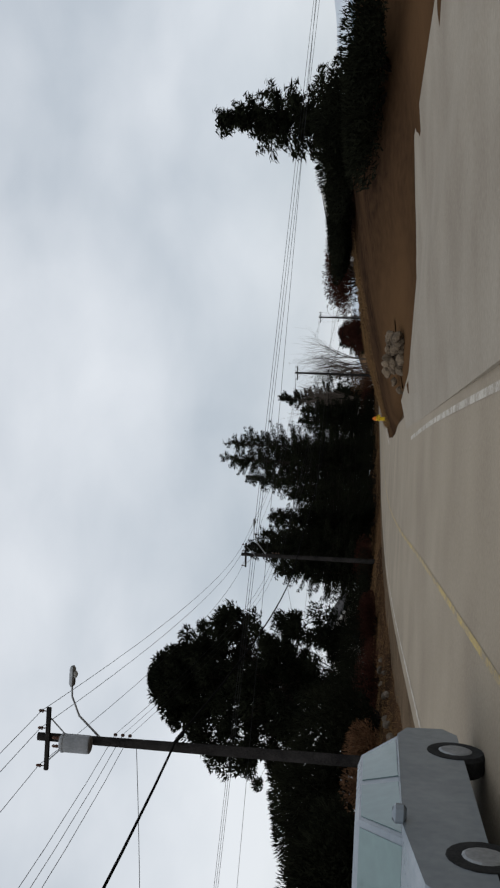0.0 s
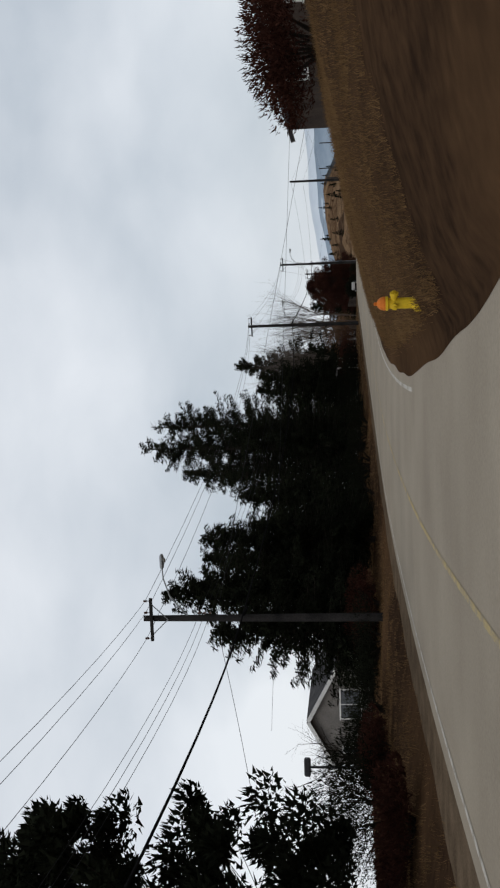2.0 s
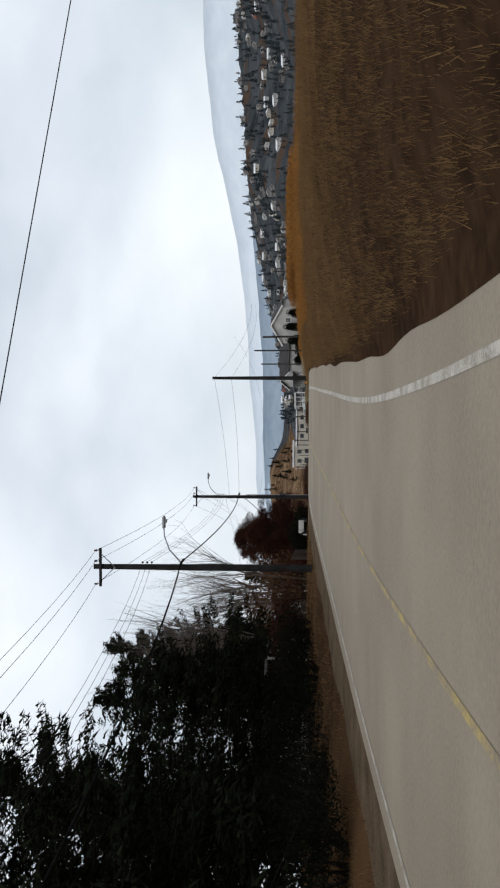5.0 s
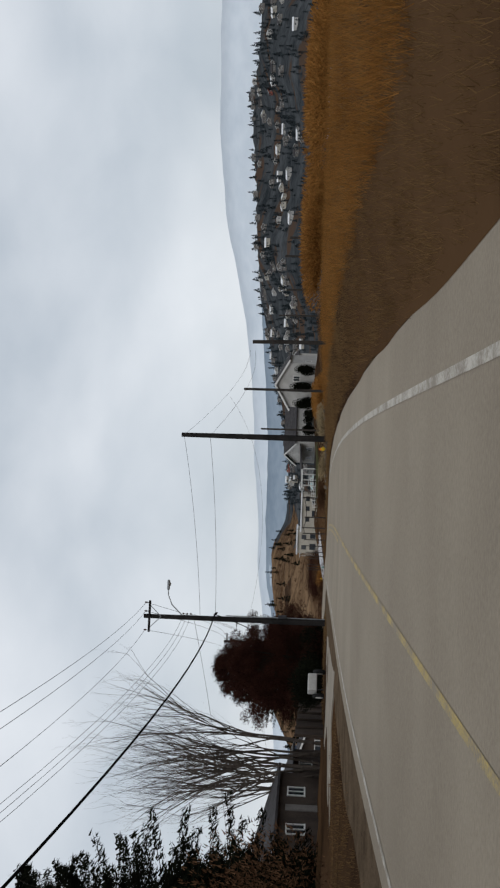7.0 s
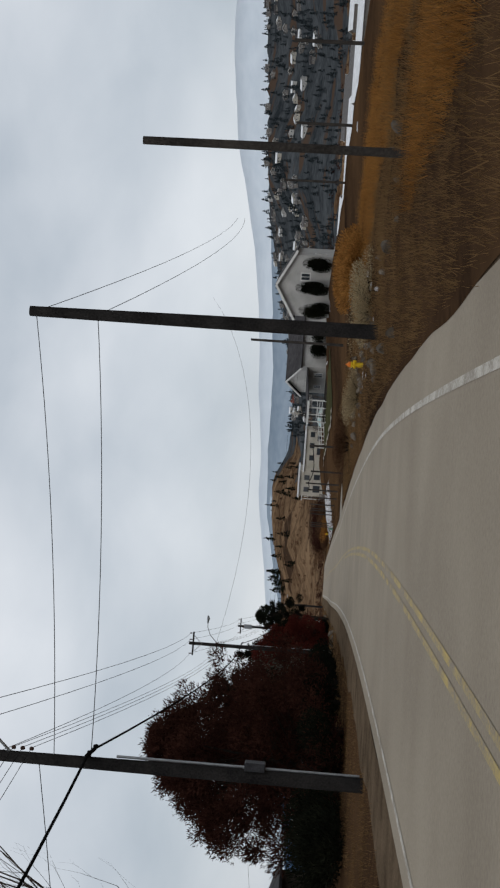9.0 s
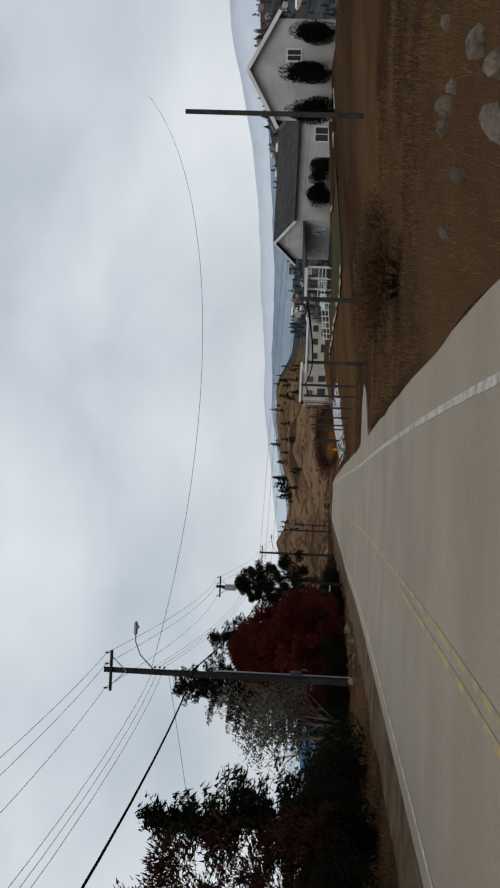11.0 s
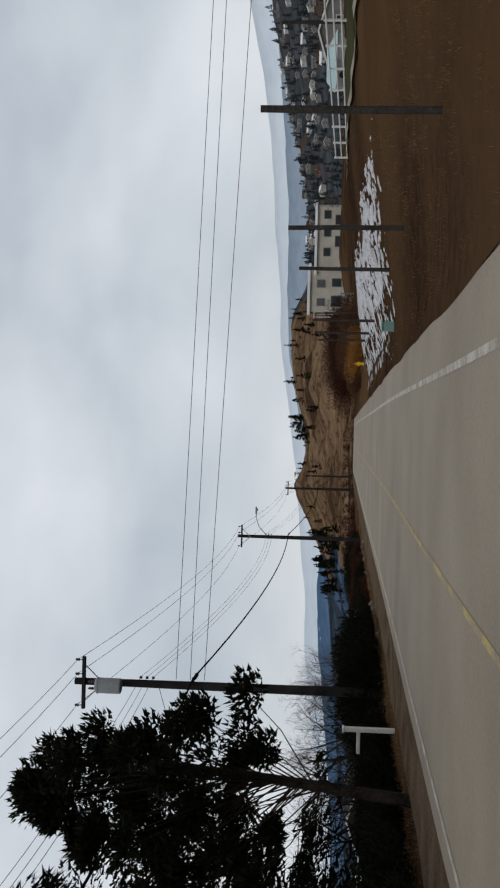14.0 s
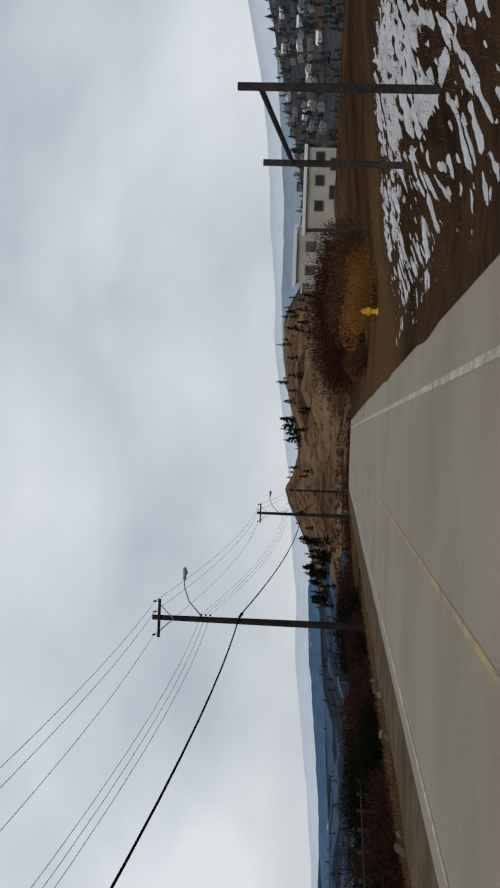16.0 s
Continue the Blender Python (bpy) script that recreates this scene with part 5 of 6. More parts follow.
# ---------------------------------------------------------------- vehicles
def vehicle(name, place, turn, label, paint, long=4.6, wide=1.85, tall=1.68, box=False):
    """A car along its own y: lower body, cabin with panes, wheels, lamps, bumpers."""
    ob = thing(name, label, "car", place, turn)
    hw = wide / 2
    body = Mesh()
    prof = [(-long / 2, 0.42), (-long / 2 + 0.05, 0.86), (-long / 2 + 0.35, 0.98), (long * 0.20, 1.0), (long / 2 - 0.25, 0.86), (long / 2, 0.70), (long / 2 - 0.02, 0.36), (long / 2 - 0.25, 0.26), (-long / 2 + 0.25, 0.26)]
    n = len(prof)
    verts = [(x, y * k, 0.6 + (z - 0.6) * k) for x, k in ((-hw, 0.97), (-hw + 0.07, 1.0), (hw - 0.07, 1.0), (hw, 0.97)) for y, z in prof]
    faces = [tuple(range(n - 1, -1, -1)), tuple(range(3 * n, 4 * n))]
    for r in range(3):
        faces += [(r * n + i, r * n + (i + 1) % n, (r + 1) * n + (i + 1) % n, (r + 1) * n + i) for i in range(n)]
    body.add(verts, faces)
    part("body", body, paint, ob)
    cab = Mesh()
    lo, hi = 0.97, tall
    y0, y1, y2, y3 = -long / 2 + 0.25, -long / 2 + 0.65, long * 0.06, long * 0.22
    t = hw - 0.2
    cv = [(-hw + 0.07, y0, lo), (hw - 0.07, y0, lo), (hw - 0.07, y3, lo), (-hw + 0.07, y3, lo), (-t, y1, hi), (t, y1, hi), (t, y2, hi), (-t, y2, hi), (-t + 0.08, y1 + 0.1, hi + 0.04), (t - 0.08, y1 + 0.1, hi + 0.04), (t - 0.08, y2 - 0.1, hi + 0.04), (-t + 0.08, y2 - 0.1, hi + 0.04)]
    cab.add(cv, [(3, 2, 1, 0), (0, 1, 5, 4), (1, 2, 6, 5), (2, 3, 7, 6), (3, 0, 4, 7), (4, 5, 9, 8), (5, 6, 10, 9), (6, 7, 11, 10), (7, 4, 8, 11), (8, 9, 10, 11)])
    part("cabin", cab, paint, ob)

    def pane(name2, q, inset=0.1):
        c = sum((Vector(p) for p in q), Vector()) / 4
        nrm = (Vector(q[1]) - Vector(q[0])).cross(Vector(q[3]) - Vector(q[0])).normalized()
        if nrm.dot(c - Vector((0, (y0 + y3) / 2, 1.2))) < 0:
            nrm = -nrm
        m2 = Mesh()
        o = [Vector(p).lerp(c, inset) + nrm * 0.008 for p in q]
        i = [p - nrm * 0.02 for p in o]
        m2.add(o + i, [(0, 1, 2, 3), (7, 6, 5, 4)] + [(k, k + 4, (k + 1) % 4 + 4, (k + 1) % 4) for k in range(4)])
        part(name2, m2, CAR_GLASS, ob, "dark tinted glass")

    pane("windscreen", [cv[2], cv[3], cv[7], cv[6]], 0.08)
    pane("rear_window", [cv[0], cv[1], cv[5], cv[4]], 0.1)
    for a, bb, c2, d2 in ((1, 2, 6, 5), (3, 0, 4, 7)):
        lo0, lo1, hi1, hi0 = Vector(cv[a]), Vector(cv[bb]), Vector(cv[c2]), Vector(cv[d2])
        for u0, u1 in ((0.02, 0.5), (0.52, 0.98)):
            pane("side_window", [lo0.lerp(lo1, u0), lo0.lerp(lo1, u1), hi0.lerp(hi1, u1), hi0.lerp(hi1, u0)], 0.1)
    for sx in (-1, 1):
        for y in (-long * 0.30, long * 0.31):
            rot = Matrix.Rotation(radians(90), 3, "Y")
            m2 = Mesh()
            m2.lathe([(0.22, -0.11), (0.31, -0.11), (0.34, -0.07), (0.34, 0.07), (0.31, 0.11), (0.22, 0.11)], (sx * (hw - 0.1), y, 0.34), 20, rot)
            w = part("wheel", m2, RUBBER, ob, "black tyre")
            m2 = Mesh()
            m2.lathe([(0.05, -0.125), (0.16, -0.12), (0.215, -0.10), (0.215, 0.10), (0.16, 0.12), (0.05, 0.125)], (sx * (hw - 0.1), y, 0.34), 14, rot)
            part("rim", m2, STEEL, w, "grey steel rim")
        m2 = Mesh()
        m2.box((sx * (hw - 0.28), long / 2 - 0.10, 0.72), (0.38, 0.16, 0.16), bevel=0.03)
        part("headlight", m2, LAMP_LENS, ob, "clear headlight")
        m2 = Mesh()
        m2.box((sx * (hw - 0.2), -long / 2 + 0.05, 0.82), (0.22, 0.1, 0.26), bevel=0.02)
        part("tail_light", m2, RED_LENS, ob, "red tail light")
        m2 = Mesh()
        m2.box((sx * (hw + 0.06), long * 0.17, 1.02), (0.16, 0.1, 0.13), bevel=0.03)
        part("wing_mirror", m2, paint, ob)
    for y, nm in ((long / 2 + 0.0, "front_bumper"), (-long / 2 - 0.0, "rear_bumper")):
        m2 = Mesh()
        m2.box((0, y, 0.44), (wide - 0.1, 0.18, 0.24), bevel=0.05)
        part(nm, m2, DARK_STEEL, ob, "dark plastic bumper")
    return ob


oncoming = on_road(9.7, -3.95, 0.03)
vehicle("oncoming_car", oncoming, road_turn(8) + 180, "silver-blue car with teal tinted windows in the oncoming lane", SILVER_CAR, 4.8, 1.85, 1.38).scale.z = 0.93

ob = thing("utility_trailer", "small white box trailer with spoked wheels on the apron", "trailer", stand(168.5, -9.6), road_turn(167) + 20)
m = Mesh()
m.box((0, 0, 0.62), (0.8, 1.0, 0.42), bevel=0.03)
part("box", m, WHITE_WALL, ob, "white box body")
for sx in (-1, 1):
    m = Mesh()
    m.lathe([(0.18, -0.08), (0.28, -0.08), (0.3, 0), (0.28, 0.08), (0.18, 0.08)], (sx * 0.56, 0, 0.3), 16, Matrix.Rotation(radians(90), 3, "Y"))
    w = part("wheel", m, RUBBER, ob, "black tyre")
    m = Mesh()
    m.lathe([(0.03, -0.09), (0.17, -0.08), (0.17, 0.08), (0.03, 0.09)], (sx * 0.56, 0, 0.3), 12, Matrix.Rotation(radians(90), 3, "Y"))
    part("rim", m, TRIM, w, "white wheel rim")
m = Mesh()
m.tube([(0, 0.55, 0.45), (0, 1.4, 0.42)], 0.035, 6)
m.tube([(0, 1.3, 0.42), (0, 1.3, -0.02)], 0.025, 6)
part("drawbar", m, DARK_STEEL, ob, "dark steel drawbar with jockey leg")

# ---------------------------------------------------------------- houses
def house(name, place, turn, wide, deep, eaves, rise, label, wall=WHITE_WALL, roof=DARK_ROOF, windows=(), doors=(), chimney=None, over=0.45, category="house", porch=None, lap=True):
    """A gabled house: the gable ends face -y and +y, x runs across. windows, doors: (side, along, up, wide, tall), side 'f' the gable
    at -y, 'b' the one at +y, 'l' and 'r' the long sides."""
    ob = thing(name, label, category, place, turn)
    hw, hd = wide / 2, deep / 2
    for sgn, nm in ((-1, "gable_wall"), (1, "gable_wall")):
        m = Mesh()
        y0, y1 = sgn * hd, sgn * (hd - 0.18)
        ring = [(-hw, -0.8), (hw, -0.8), (hw, eaves), (0, eaves + rise), (-hw, eaves)]
        m.add([(x, y0, z) for x, z in ring] + [(x, y1, z) for x, z in ring], [tuple(range(5)), tuple(range(9, 4, -1))] + [(i, i + 5, (i + 1) % 5 + 5, (i + 1) % 5) for i in range(5)])
        part(nm, m, wall, ob)
    for sgn in (-1, 1):
        m = Mesh()
        m.box((sgn * (hw - 0.09), 0, eaves / 2 - 0.4), (0.18, deep - 0.36, eaves + 0.8))
        part("side_wall", m, wall, ob)
    for sgn in (-1, 1):
        m = Mesh()
        k = over / hw * rise
        a, b = Vector((0, 0, eaves + rise + 0.02)), Vector((sgn * (hw + over), 0, eaves - k + 0.02))
        nrm = Vector((sgn * rise, 0, hw)).normalized() * 0.14
        e = hd + over
        ring = [a, b, b + nrm, a + nrm]
        m.add([p + Vector((0, -e, 0)) for p in ring] + [p + Vector((0, e, 0)) for p in ring], [(0, 1, 2, 3), (7, 6, 5, 4)] + [(i, i + 4, (i + 1) % 4 + 4, (i + 1) % 4) for i in range(4)])
        slope = part("roof_slope", m, roof, ob)
        for ye in (-e, e):
            m = Mesh()
            u = (b - a).normalized()
            m.add([p + Vector((0, ye + dy, 0)) for dy in (-0.03, 0.03) for p in (a - nrm * 0.6, b - nrm * 0.6, b + nrm * 1.04, a + nrm * 1.04)], [(0, 1, 2, 3), (7, 6, 5, 4)] + [(i, i + 4, (i + 1) % 4 + 4, (i + 1) % 4) for i in range(4)])
            part("barge_board", m, TRIM, slope, "white barge board")

    def spot(side, along, up):
        if side == "f":
            return Vector((along, -hd, up)), 0
        if side == "b":
            return Vector((along, hd, up)), 180
        return (Vector((hw, along, up)), 90) if side == "r" else (Vector((-hw, along, up)), -90)

    for side, along, up, w, h in windows:
        c, ang = spot(side, along, up)
        rot = Matrix.Rotation(radians(ang), 3, "Z")
        m = Mesh()
        for dx, dz, sx, sz in ((0, h / 2, w + 0.16, 0.09), (0, -h / 2, w + 0.22, 0.09), (-w / 2, 0, 0.09, h), (w / 2, 0, 0.09, h), (0, 0, 0.05, h)):
            m.box(c + rot @ Vector((dx, -0.03, dz)), (sx, 0.09, sz), rot)
        fr = part("window", m, TRIM, ob, "white window frame")
        m = Mesh()
        m.box(c + rot @ Vector((0, -0.012, 0)), (w, 0.03, h), rot)
        part("pane", m, PANE, fr, "dark window glass")
    for side, along, up, w, h in doors:
        c, ang = spot(side, along, up)
        rot = Matrix.Rotation(radians(ang), 3, "Z")
        m = Mesh()
        m.box(c + rot @ Vector((0, -0.02, 0)), (w, 0.06, h), rot)
        m.box(c + rot @ Vector((0, -0.055, h * 0.2)), (w * 0.7, 0.03, h * 0.4), rot)
        m.box(c + rot @ Vector((0, -0.055, -h * 0.25)), (w * 0.7, 0.03, h * 0.35), rot)
        part("door", m, GREY_WALL, ob, "grey panelled door")
    if chimney:
        x, y, h = chimney
        m = Mesh()
        m.box((x, y, eaves + rise * 0.6 + h / 2), (0.6, 0.6, h + 0.6))
        m.box((x, y, eaves + rise * 0.6 + h + 0.3), (0.74, 0.74, 0.12))
        part("chimney", m, GREY_WALL, ob, "grey brick chimney")
    if porch:
        side, long, reach, tall = porch
        sx = 1 if side == "r" else -1
        m = Mesh()
        m.box((sx * (hw + reach / 2), 0, tall), (reach, long, 0.14))
        part("porch_roof", m, roof, ob)
        m = Mesh()
        m.box((sx * (hw + reach / 2), 0, 0.45), (reach, long, 0.16))
        part("porch_floor", m, POST_WOOD, ob)
        for k in range(4):
            m = Mesh()
            m.box((sx * (hw + reach - 0.1), -long / 2 + 0.1 + (long - 0.2) * k / 3, tall / 2 - 0.2), (0.13, 0.13, tall + 0.3))
            part("porch_post", m, TRIM, ob)
        for z in (0.8, 1.1, 1.4):
            m = Mesh()
            m.box((sx * (hw + reach - 0.1), 0, z), (0.06, long - 0.2, 0.06))
            part("porch_rail", m, TRIM, ob)
    return ob


def at_ground(x, y, sink=0.15):
    return (x, y, land(x, y) - sink)


house("small_house", at_ground(-17.5, 104), -8, 6.0, 8.0, 2.5, 1.6, "small grey house with dark gabled roof", GREY_WALL, DARK_ROOF, [("f", 1.0, 1.5, 1.9, 1.3), ("f", -2.2, 1.5, 0.9, 1.1), ("r", -2, 1.5, 1.2, 1.1)], [("r", 1.5, 1.0, 0.95, 2.05)])
house("dark_house", at_ground(-11, 130), -6, 8, 8, 2.6, 1.4, "dark brown house behind the firs", BROWN_WALL, DARK_ROOF, [("f", 2.2, 1.4, 1.3, 1.2), ("f", -1.5, 1.4, 1.0, 1.2), ("r", 0, 1.4, 1.3, 1.2)])
house("grey_shed", at_ground(2.0, 139), -14, 5.5, 6.5, 2.2, 0.9, "grey weathered shed with open lean-to", GREY_WALL, GREY_ROOF, [("f", 0.8, 1.3, 0.9, 0.8)], [("f", -1.2, 0.95, 1.0, 1.9)], porch=("r", 5.5, 2.2, 2.1), category="shed")
house("low_house", at_ground(8.5, 181), -20, 9, 13, 2.5, 1.3, "low dark brown house behind a board fence", BROWN_WALL, DARK_ROOF, [("r", -3, 1.4, 1.4, 1.0), ("r", 3, 1.4, 1.4, 1.0)], [("r", 0.3, 1.0, 0.95, 2.0)], chimney=(0.5, 1.0, 0.8))
house("low_house", at_ground(12.5, 205), -16, 8, 10, 2.4, 1.2, "low dark house behind the red-brown trees", BROWN_WALL, DARK_ROOF, [("f", 1.5, 1.4, 1.3, 1.0), ("r", 0, 1.4, 1.4, 1.0)], chimney=(0.5, -2.0, 0.8))
house("low_house", at_ground(20, 254), -10, 8, 12, 2.6, 1.3, "dark brown house behind the hedge", BROWN_WALL, DARK_ROOF, [("f", 1.5, 1.4, 1.3, 1.0), ("r", -2, 1.4, 1.4, 1.0)], [("r", 1.5, 1.0, 0.95, 2.0)])
house("hedge_house", at_ground(18.5, 80), 2, 8, 10, 2.0, 1.1, "low dark house with dark gabled roof above the bank", BROWN_WALL, DARK_ROOF, [("f", 1.8, 1.3, 1.1, 0.9), ("f", -1.8, 1.3, 1.1, 0.9), ("l", -2, 1.3, 1.1, 0.9)])
house("gabled_house", at_ground(70.3, 252.9, 0.2), -30, 6.0, 11, 4.0, 1.7, "white gabled house with dark roof and clipped shrubs", WHITE_WALL, DARK_ROOF, [("f", 0.9, 2.9, 0.7, 0.9), ("r", -3, 1.5, 1.2, 1.1)], [])
for k, (dx, h) in enumerate([(-2.3, 3.6), (-0.1, 3.9), (2.3, 3.5)]):
    q = Vector((70.3, 252.9, 0)) + Matrix.Rotation(radians(-30), 3, "Z") @ Vector((dx, -6.4, 0))
    bush("cypress_shrub", (q.x, q.y, land(q.x, q.y)), 1.7, 1.6, h, "narrow dark evergreen shrub against the white house", HEDGE, 200 + k, 3600, 0.10, 0, 5, "shrub", "shrubs along the house")
p = on_road(293.5, 23.9)
long_turn = road_turn(293)
eaves = house("eaves_house", at_ground(76.2, 278.5, 0.2), -84, 7.6, 16.5, 3.8, 1.7, "white gabled house with long dark roof above the lawn", WHITE_WALL, DARK_ROOF, [("f", -1.8, 1.6, 0.9, 0.9), ("f", 1.6, 1.6, 1.2, 1.1), ("r", -5.2, 1.7, 1.3, 1.1), ("r", 0.2, 1.7, 1.5, 1.2), ("r", 5.0, 1.7, 1.3, 1.1)], [("r", -2.6, 1.1, 1.0, 2.1)], chimney=(1.0, 3.0, 0.7))
m = Mesh()
m.box((0, -10.5, 2.75), (7.2, 4.5, 0.16), Matrix.Rotation(radians(5), 3, "X"), 0.03)
roof = part("porch_roof", m, DARK_ROOF, eaves)
m = Mesh()
m.box((0, -12.77, 2.55), (7.3, 0.07, 0.26))
part("fascia", m, TRIM, roof, "white fascia board")
m = Mesh()
m.box((0, -10.4, 0.5), (7.0, 4.3, 0.2))
part("porch_floor", m, POST_WOOD, eaves)
for x in (-3.3, -1.1, 1.1, 3.3):
    m = Mesh()
    m.box((x, -12.5, 1.2), (0.13, 0.13, 2.6))
    part("porch_post", m, TRIM, eaves, "white porch post")
for z in (0.85, 1.15, 1.45):
    m = Mesh()
    m.box((0, -12.5, z), (6.6, 0.06, 0.06))
    part("porch_rail", m, TRIM, eaves, "white porch rail")
for k, dy in enumerate((-6.8, -4.0)):
    q = Vector((76.2, 278.5, 0)) + Matrix.Rotation(radians(-84), 3, "Z") @ Vector((5.0, dy, 0))
    bush("round_shrub", at_ground(q.x, q.y), 2.2, 1.9, 2.6, "large dark round shrub against the white house", HEDGE, 230 + k, 4500, 0.09, 0, 7, "shrub", "shrubs along the house")
q = p + Matrix.Rotation(radians(long_turn), 3, "Z") @ Vector((-3.0, 15.5, 0))
ob = thing("covered_boat", "boat under a pale teal cover beside the lawn", "boat", at_ground(q.x, q.y, 0.0), long_turn + 12)
m = Mesh()
hull = [(0.05, 2.6, 0.75), (0.75, 1.4, 0.7), (0.95, -0.4, 0.65), (0.9, -2.3, 0.65), (-0.9, -2.3, 0.65), (-0.95, -0.4, 0.65), (-0.75, 1.4, 0.7), (-0.05, 2.6, 0.75)]
m.add(hull + [(x * 0.55, y * 0.9, 0.18) for x, y, z in hull], [tuple(range(8)), tuple(range(15, 7, -1))] + [(i, i + 8, (i + 1) % 8 + 8, (i + 1) % 8) for i in range(8)])
part("hull", m, TRIM, ob, "white hull")
m = Mesh()
m.add([(x * 1.06, y * 1.03, z + 0.02) for x, y, z in hull] + [(x * 0.3, y * 0.6, 1.25) for x, y, z in hull], [tuple(range(8, 16))] + [(i, (i + 1) % 8, (i + 1) % 8 + 8, i + 8) for i in range(8)])
part("cover", m, TEAL_ROOF, ob, "pale teal fitted cover")
for sx in (-0.8, 0.8):
    m = Mesh()
    m.lathe([(0.12, -0.09), (0.26, -0.09), (0.28, 0), (0.26, 0.09), (0.12, 0.09)], (sx, -0.6, 0.26), 14, Matrix.Rotation(radians(90), 3, "Y"))
    part("trailer_wheel", m, RUBBER, ob, "black trailer tyre")
house("garage", at_ground(90, 303, 0.2), -28, 7, 8, 2.6, 1.5, "white garage with dark roof beside the house", WHITE_WALL, DARK_ROOF, [("f", 2, 1.4, 0.9, 0.9)], [("f", -1.2, 1.1, 2.5, 2.2)], category="garage")

# The long white building with a stepped flat roof.
ob = thing("long_building", "long white building with flat snowy roof and dark windows", "building", at_ground(95.6, 410.5, -0.2), -22)
m = Mesh()
m.box((0.4, 0, 1.7), (10.3, 10, 6.0))
part("low_wing", m, CREAM_WALL, ob, "cream stucco wing")
m = Mesh()
m.box((0.4, 0, 4.86), (11.1, 11, 0.42), bevel=0.05)
part("wing_roof", m, SNOW_ROOF, ob, "white flat roof edge")
m = Mesh()
m.box((-8.0, 0.4, 2.2), (6.5, 10.4, 7.0))
part("tall_wing", m, CREAM_WALL, ob, "cream stucco wing")
m = Mesh()
m.box((-8.0, 0.4, 5.86), (7.4, 11.4, 0.45), bevel=0.05)
part("tall_wing_roof", m, SNOW_ROOF, ob, "white flat roof edge")
for x, z, w, h in ((-9.6, 3.9, 1.1, 1.2), (-6.6, 3.9, 1.1, 1.2), (-9.4, 1.4, 1.6, 1.6), (-6.4, 1.4, 1.2, 1.4), (-1.5, 3.1, 1.2, 1.0), (1.6, 3.1, 1.2, 1.0), (4.4, 3.1, 1.2, 1.0), (0.2, 1.2, 1.6, 1.2), (3.6, 1.2, 1.4, 1.2)):
    y = -4.8 if x < -4.5 else -5.0
    m = Mesh()
    m.box((x, y - 0.03, z), (w + 0.2, 0.1, h + 0.2))
    fr = part("window", m, GREY_WALL, ob, "grey window frame")
    m = Mesh()
    m.box((x, y - 0.09, z), (w, 0.04, h))
    part("pane", m, PANE, fr, "dark window glass")
for k in range(3):
    m = Mesh()
    m.box((-12.2, -3.5 + 3.2 * k, 2.2), (0.16, 0.16, 5.0))
    part("porch_post", m, TRIM, ob)
for z in (2.3, 3.4, 4.7):
    m = Mesh()
    m.box((-12.2, -0.4, z), (0.1, 7.0, 0.16))
    part("porch_rail", m, TRIM, ob)
m = Mesh()
m.box((-11.8, -0.4, 4.95), (1.6, 8.0, 0.16))
part("porch_roof", m, SNOW_ROOF, ob)
bare_tree("bare_tree", at_ground(98, 398), 5.0, "leafless tree before the long white building", 131, 2, 0.6, 0.3, 4)
bare_tree("bare_tree", at_ground(104, 393), 4.5, "leafless tree before the long white building", 132, 2, 0.6, 0.3, 4)
house("teal_barn", at_ground(118, 384, 0.2), -30, 9, 14, 2.8, 1.4, "low shed with pale teal metal roof", GREY_WALL, TEAL_ROOF, [("f", 1.5, 1.4, 1.0, 0.9)], category="shed")
house("low_house", at_ground(14, 372, 0.2), -6, 8, 12, 2.6, 1.4, "low dark house in the field below the road", BROWN_WALL, DARK_ROOF, [("f", 1.5, 1.4, 1.2, 1.0), ("r", 0, 1.4, 1.4, 1.0)])
house("low_house", at_ground(-8, 410, 0.2), -6, 8, 12, 2.6, 1.4, "low dark house in the field below the road", BROWN_WALL, SNOW_ROOF, [("f", 1.5, 1.4, 1.2, 1.0), ("r", 0, 1.4, 1.4, 1.0)])


# The town on the far slope.
def town_house(wall, roof, wide, deep, eaves, rise, label):
    return house("town_house", (0, 0, -200), 0, wide, deep, eaves, rise, label, wall, roof, [("f", -wide * 0.25, eaves * 0.55, 1.0, 1.0), ("f", wide * 0.25, eaves * 0.55, 1.0, 1.0), ("l", 0, eaves * 0.55, 1.4, 1.0)], category="house", over=0.4)


random.seed(301)
kinds = [
    town_house(GREY_WALL, GREY_ROOF, 5, 6.5, 2.4, 1.3, "grey house with grey roof in the far town"),
    town_house(CREAM_WALL, SNOW_ROOF, 5.5, 7, 2.4, 1.3, "cream house with snowy roof in the far town"),
    town_house(GREY_WALL, DARK_ROOF, 5.5, 7, 2.4, 1.4, "grey house with dark roof in the far town"),
    town_house(WHITE_WALL, SNOW_ROOF, 5.5, 8, 2.6, 1.1, "large white building with snowy roof in the far town"),
    town_house(RED_WALL, DARK_ROOF, 5.5, 7, 2.4, 1.4, "faded red house with dark roof in the far town")]
spots = []
while len(spots) < 230:
    b, far = radians(rnd(17, 50)), rnd(720, 900) if len(spots) < 60 else rnd(800, 1230)
    x, y = 24 + far * math.sin(b), 150 + far * math.cos(b)
    if b < radians(24) and far < 330:
        continue
    if all((x - p) ** 2 + (y - q) ** 2 > 13**2 for p, q in spots):
        spots.append((x, y))
for k, ob in enumerate(kinds):
    ob["group"] = "far town houses"
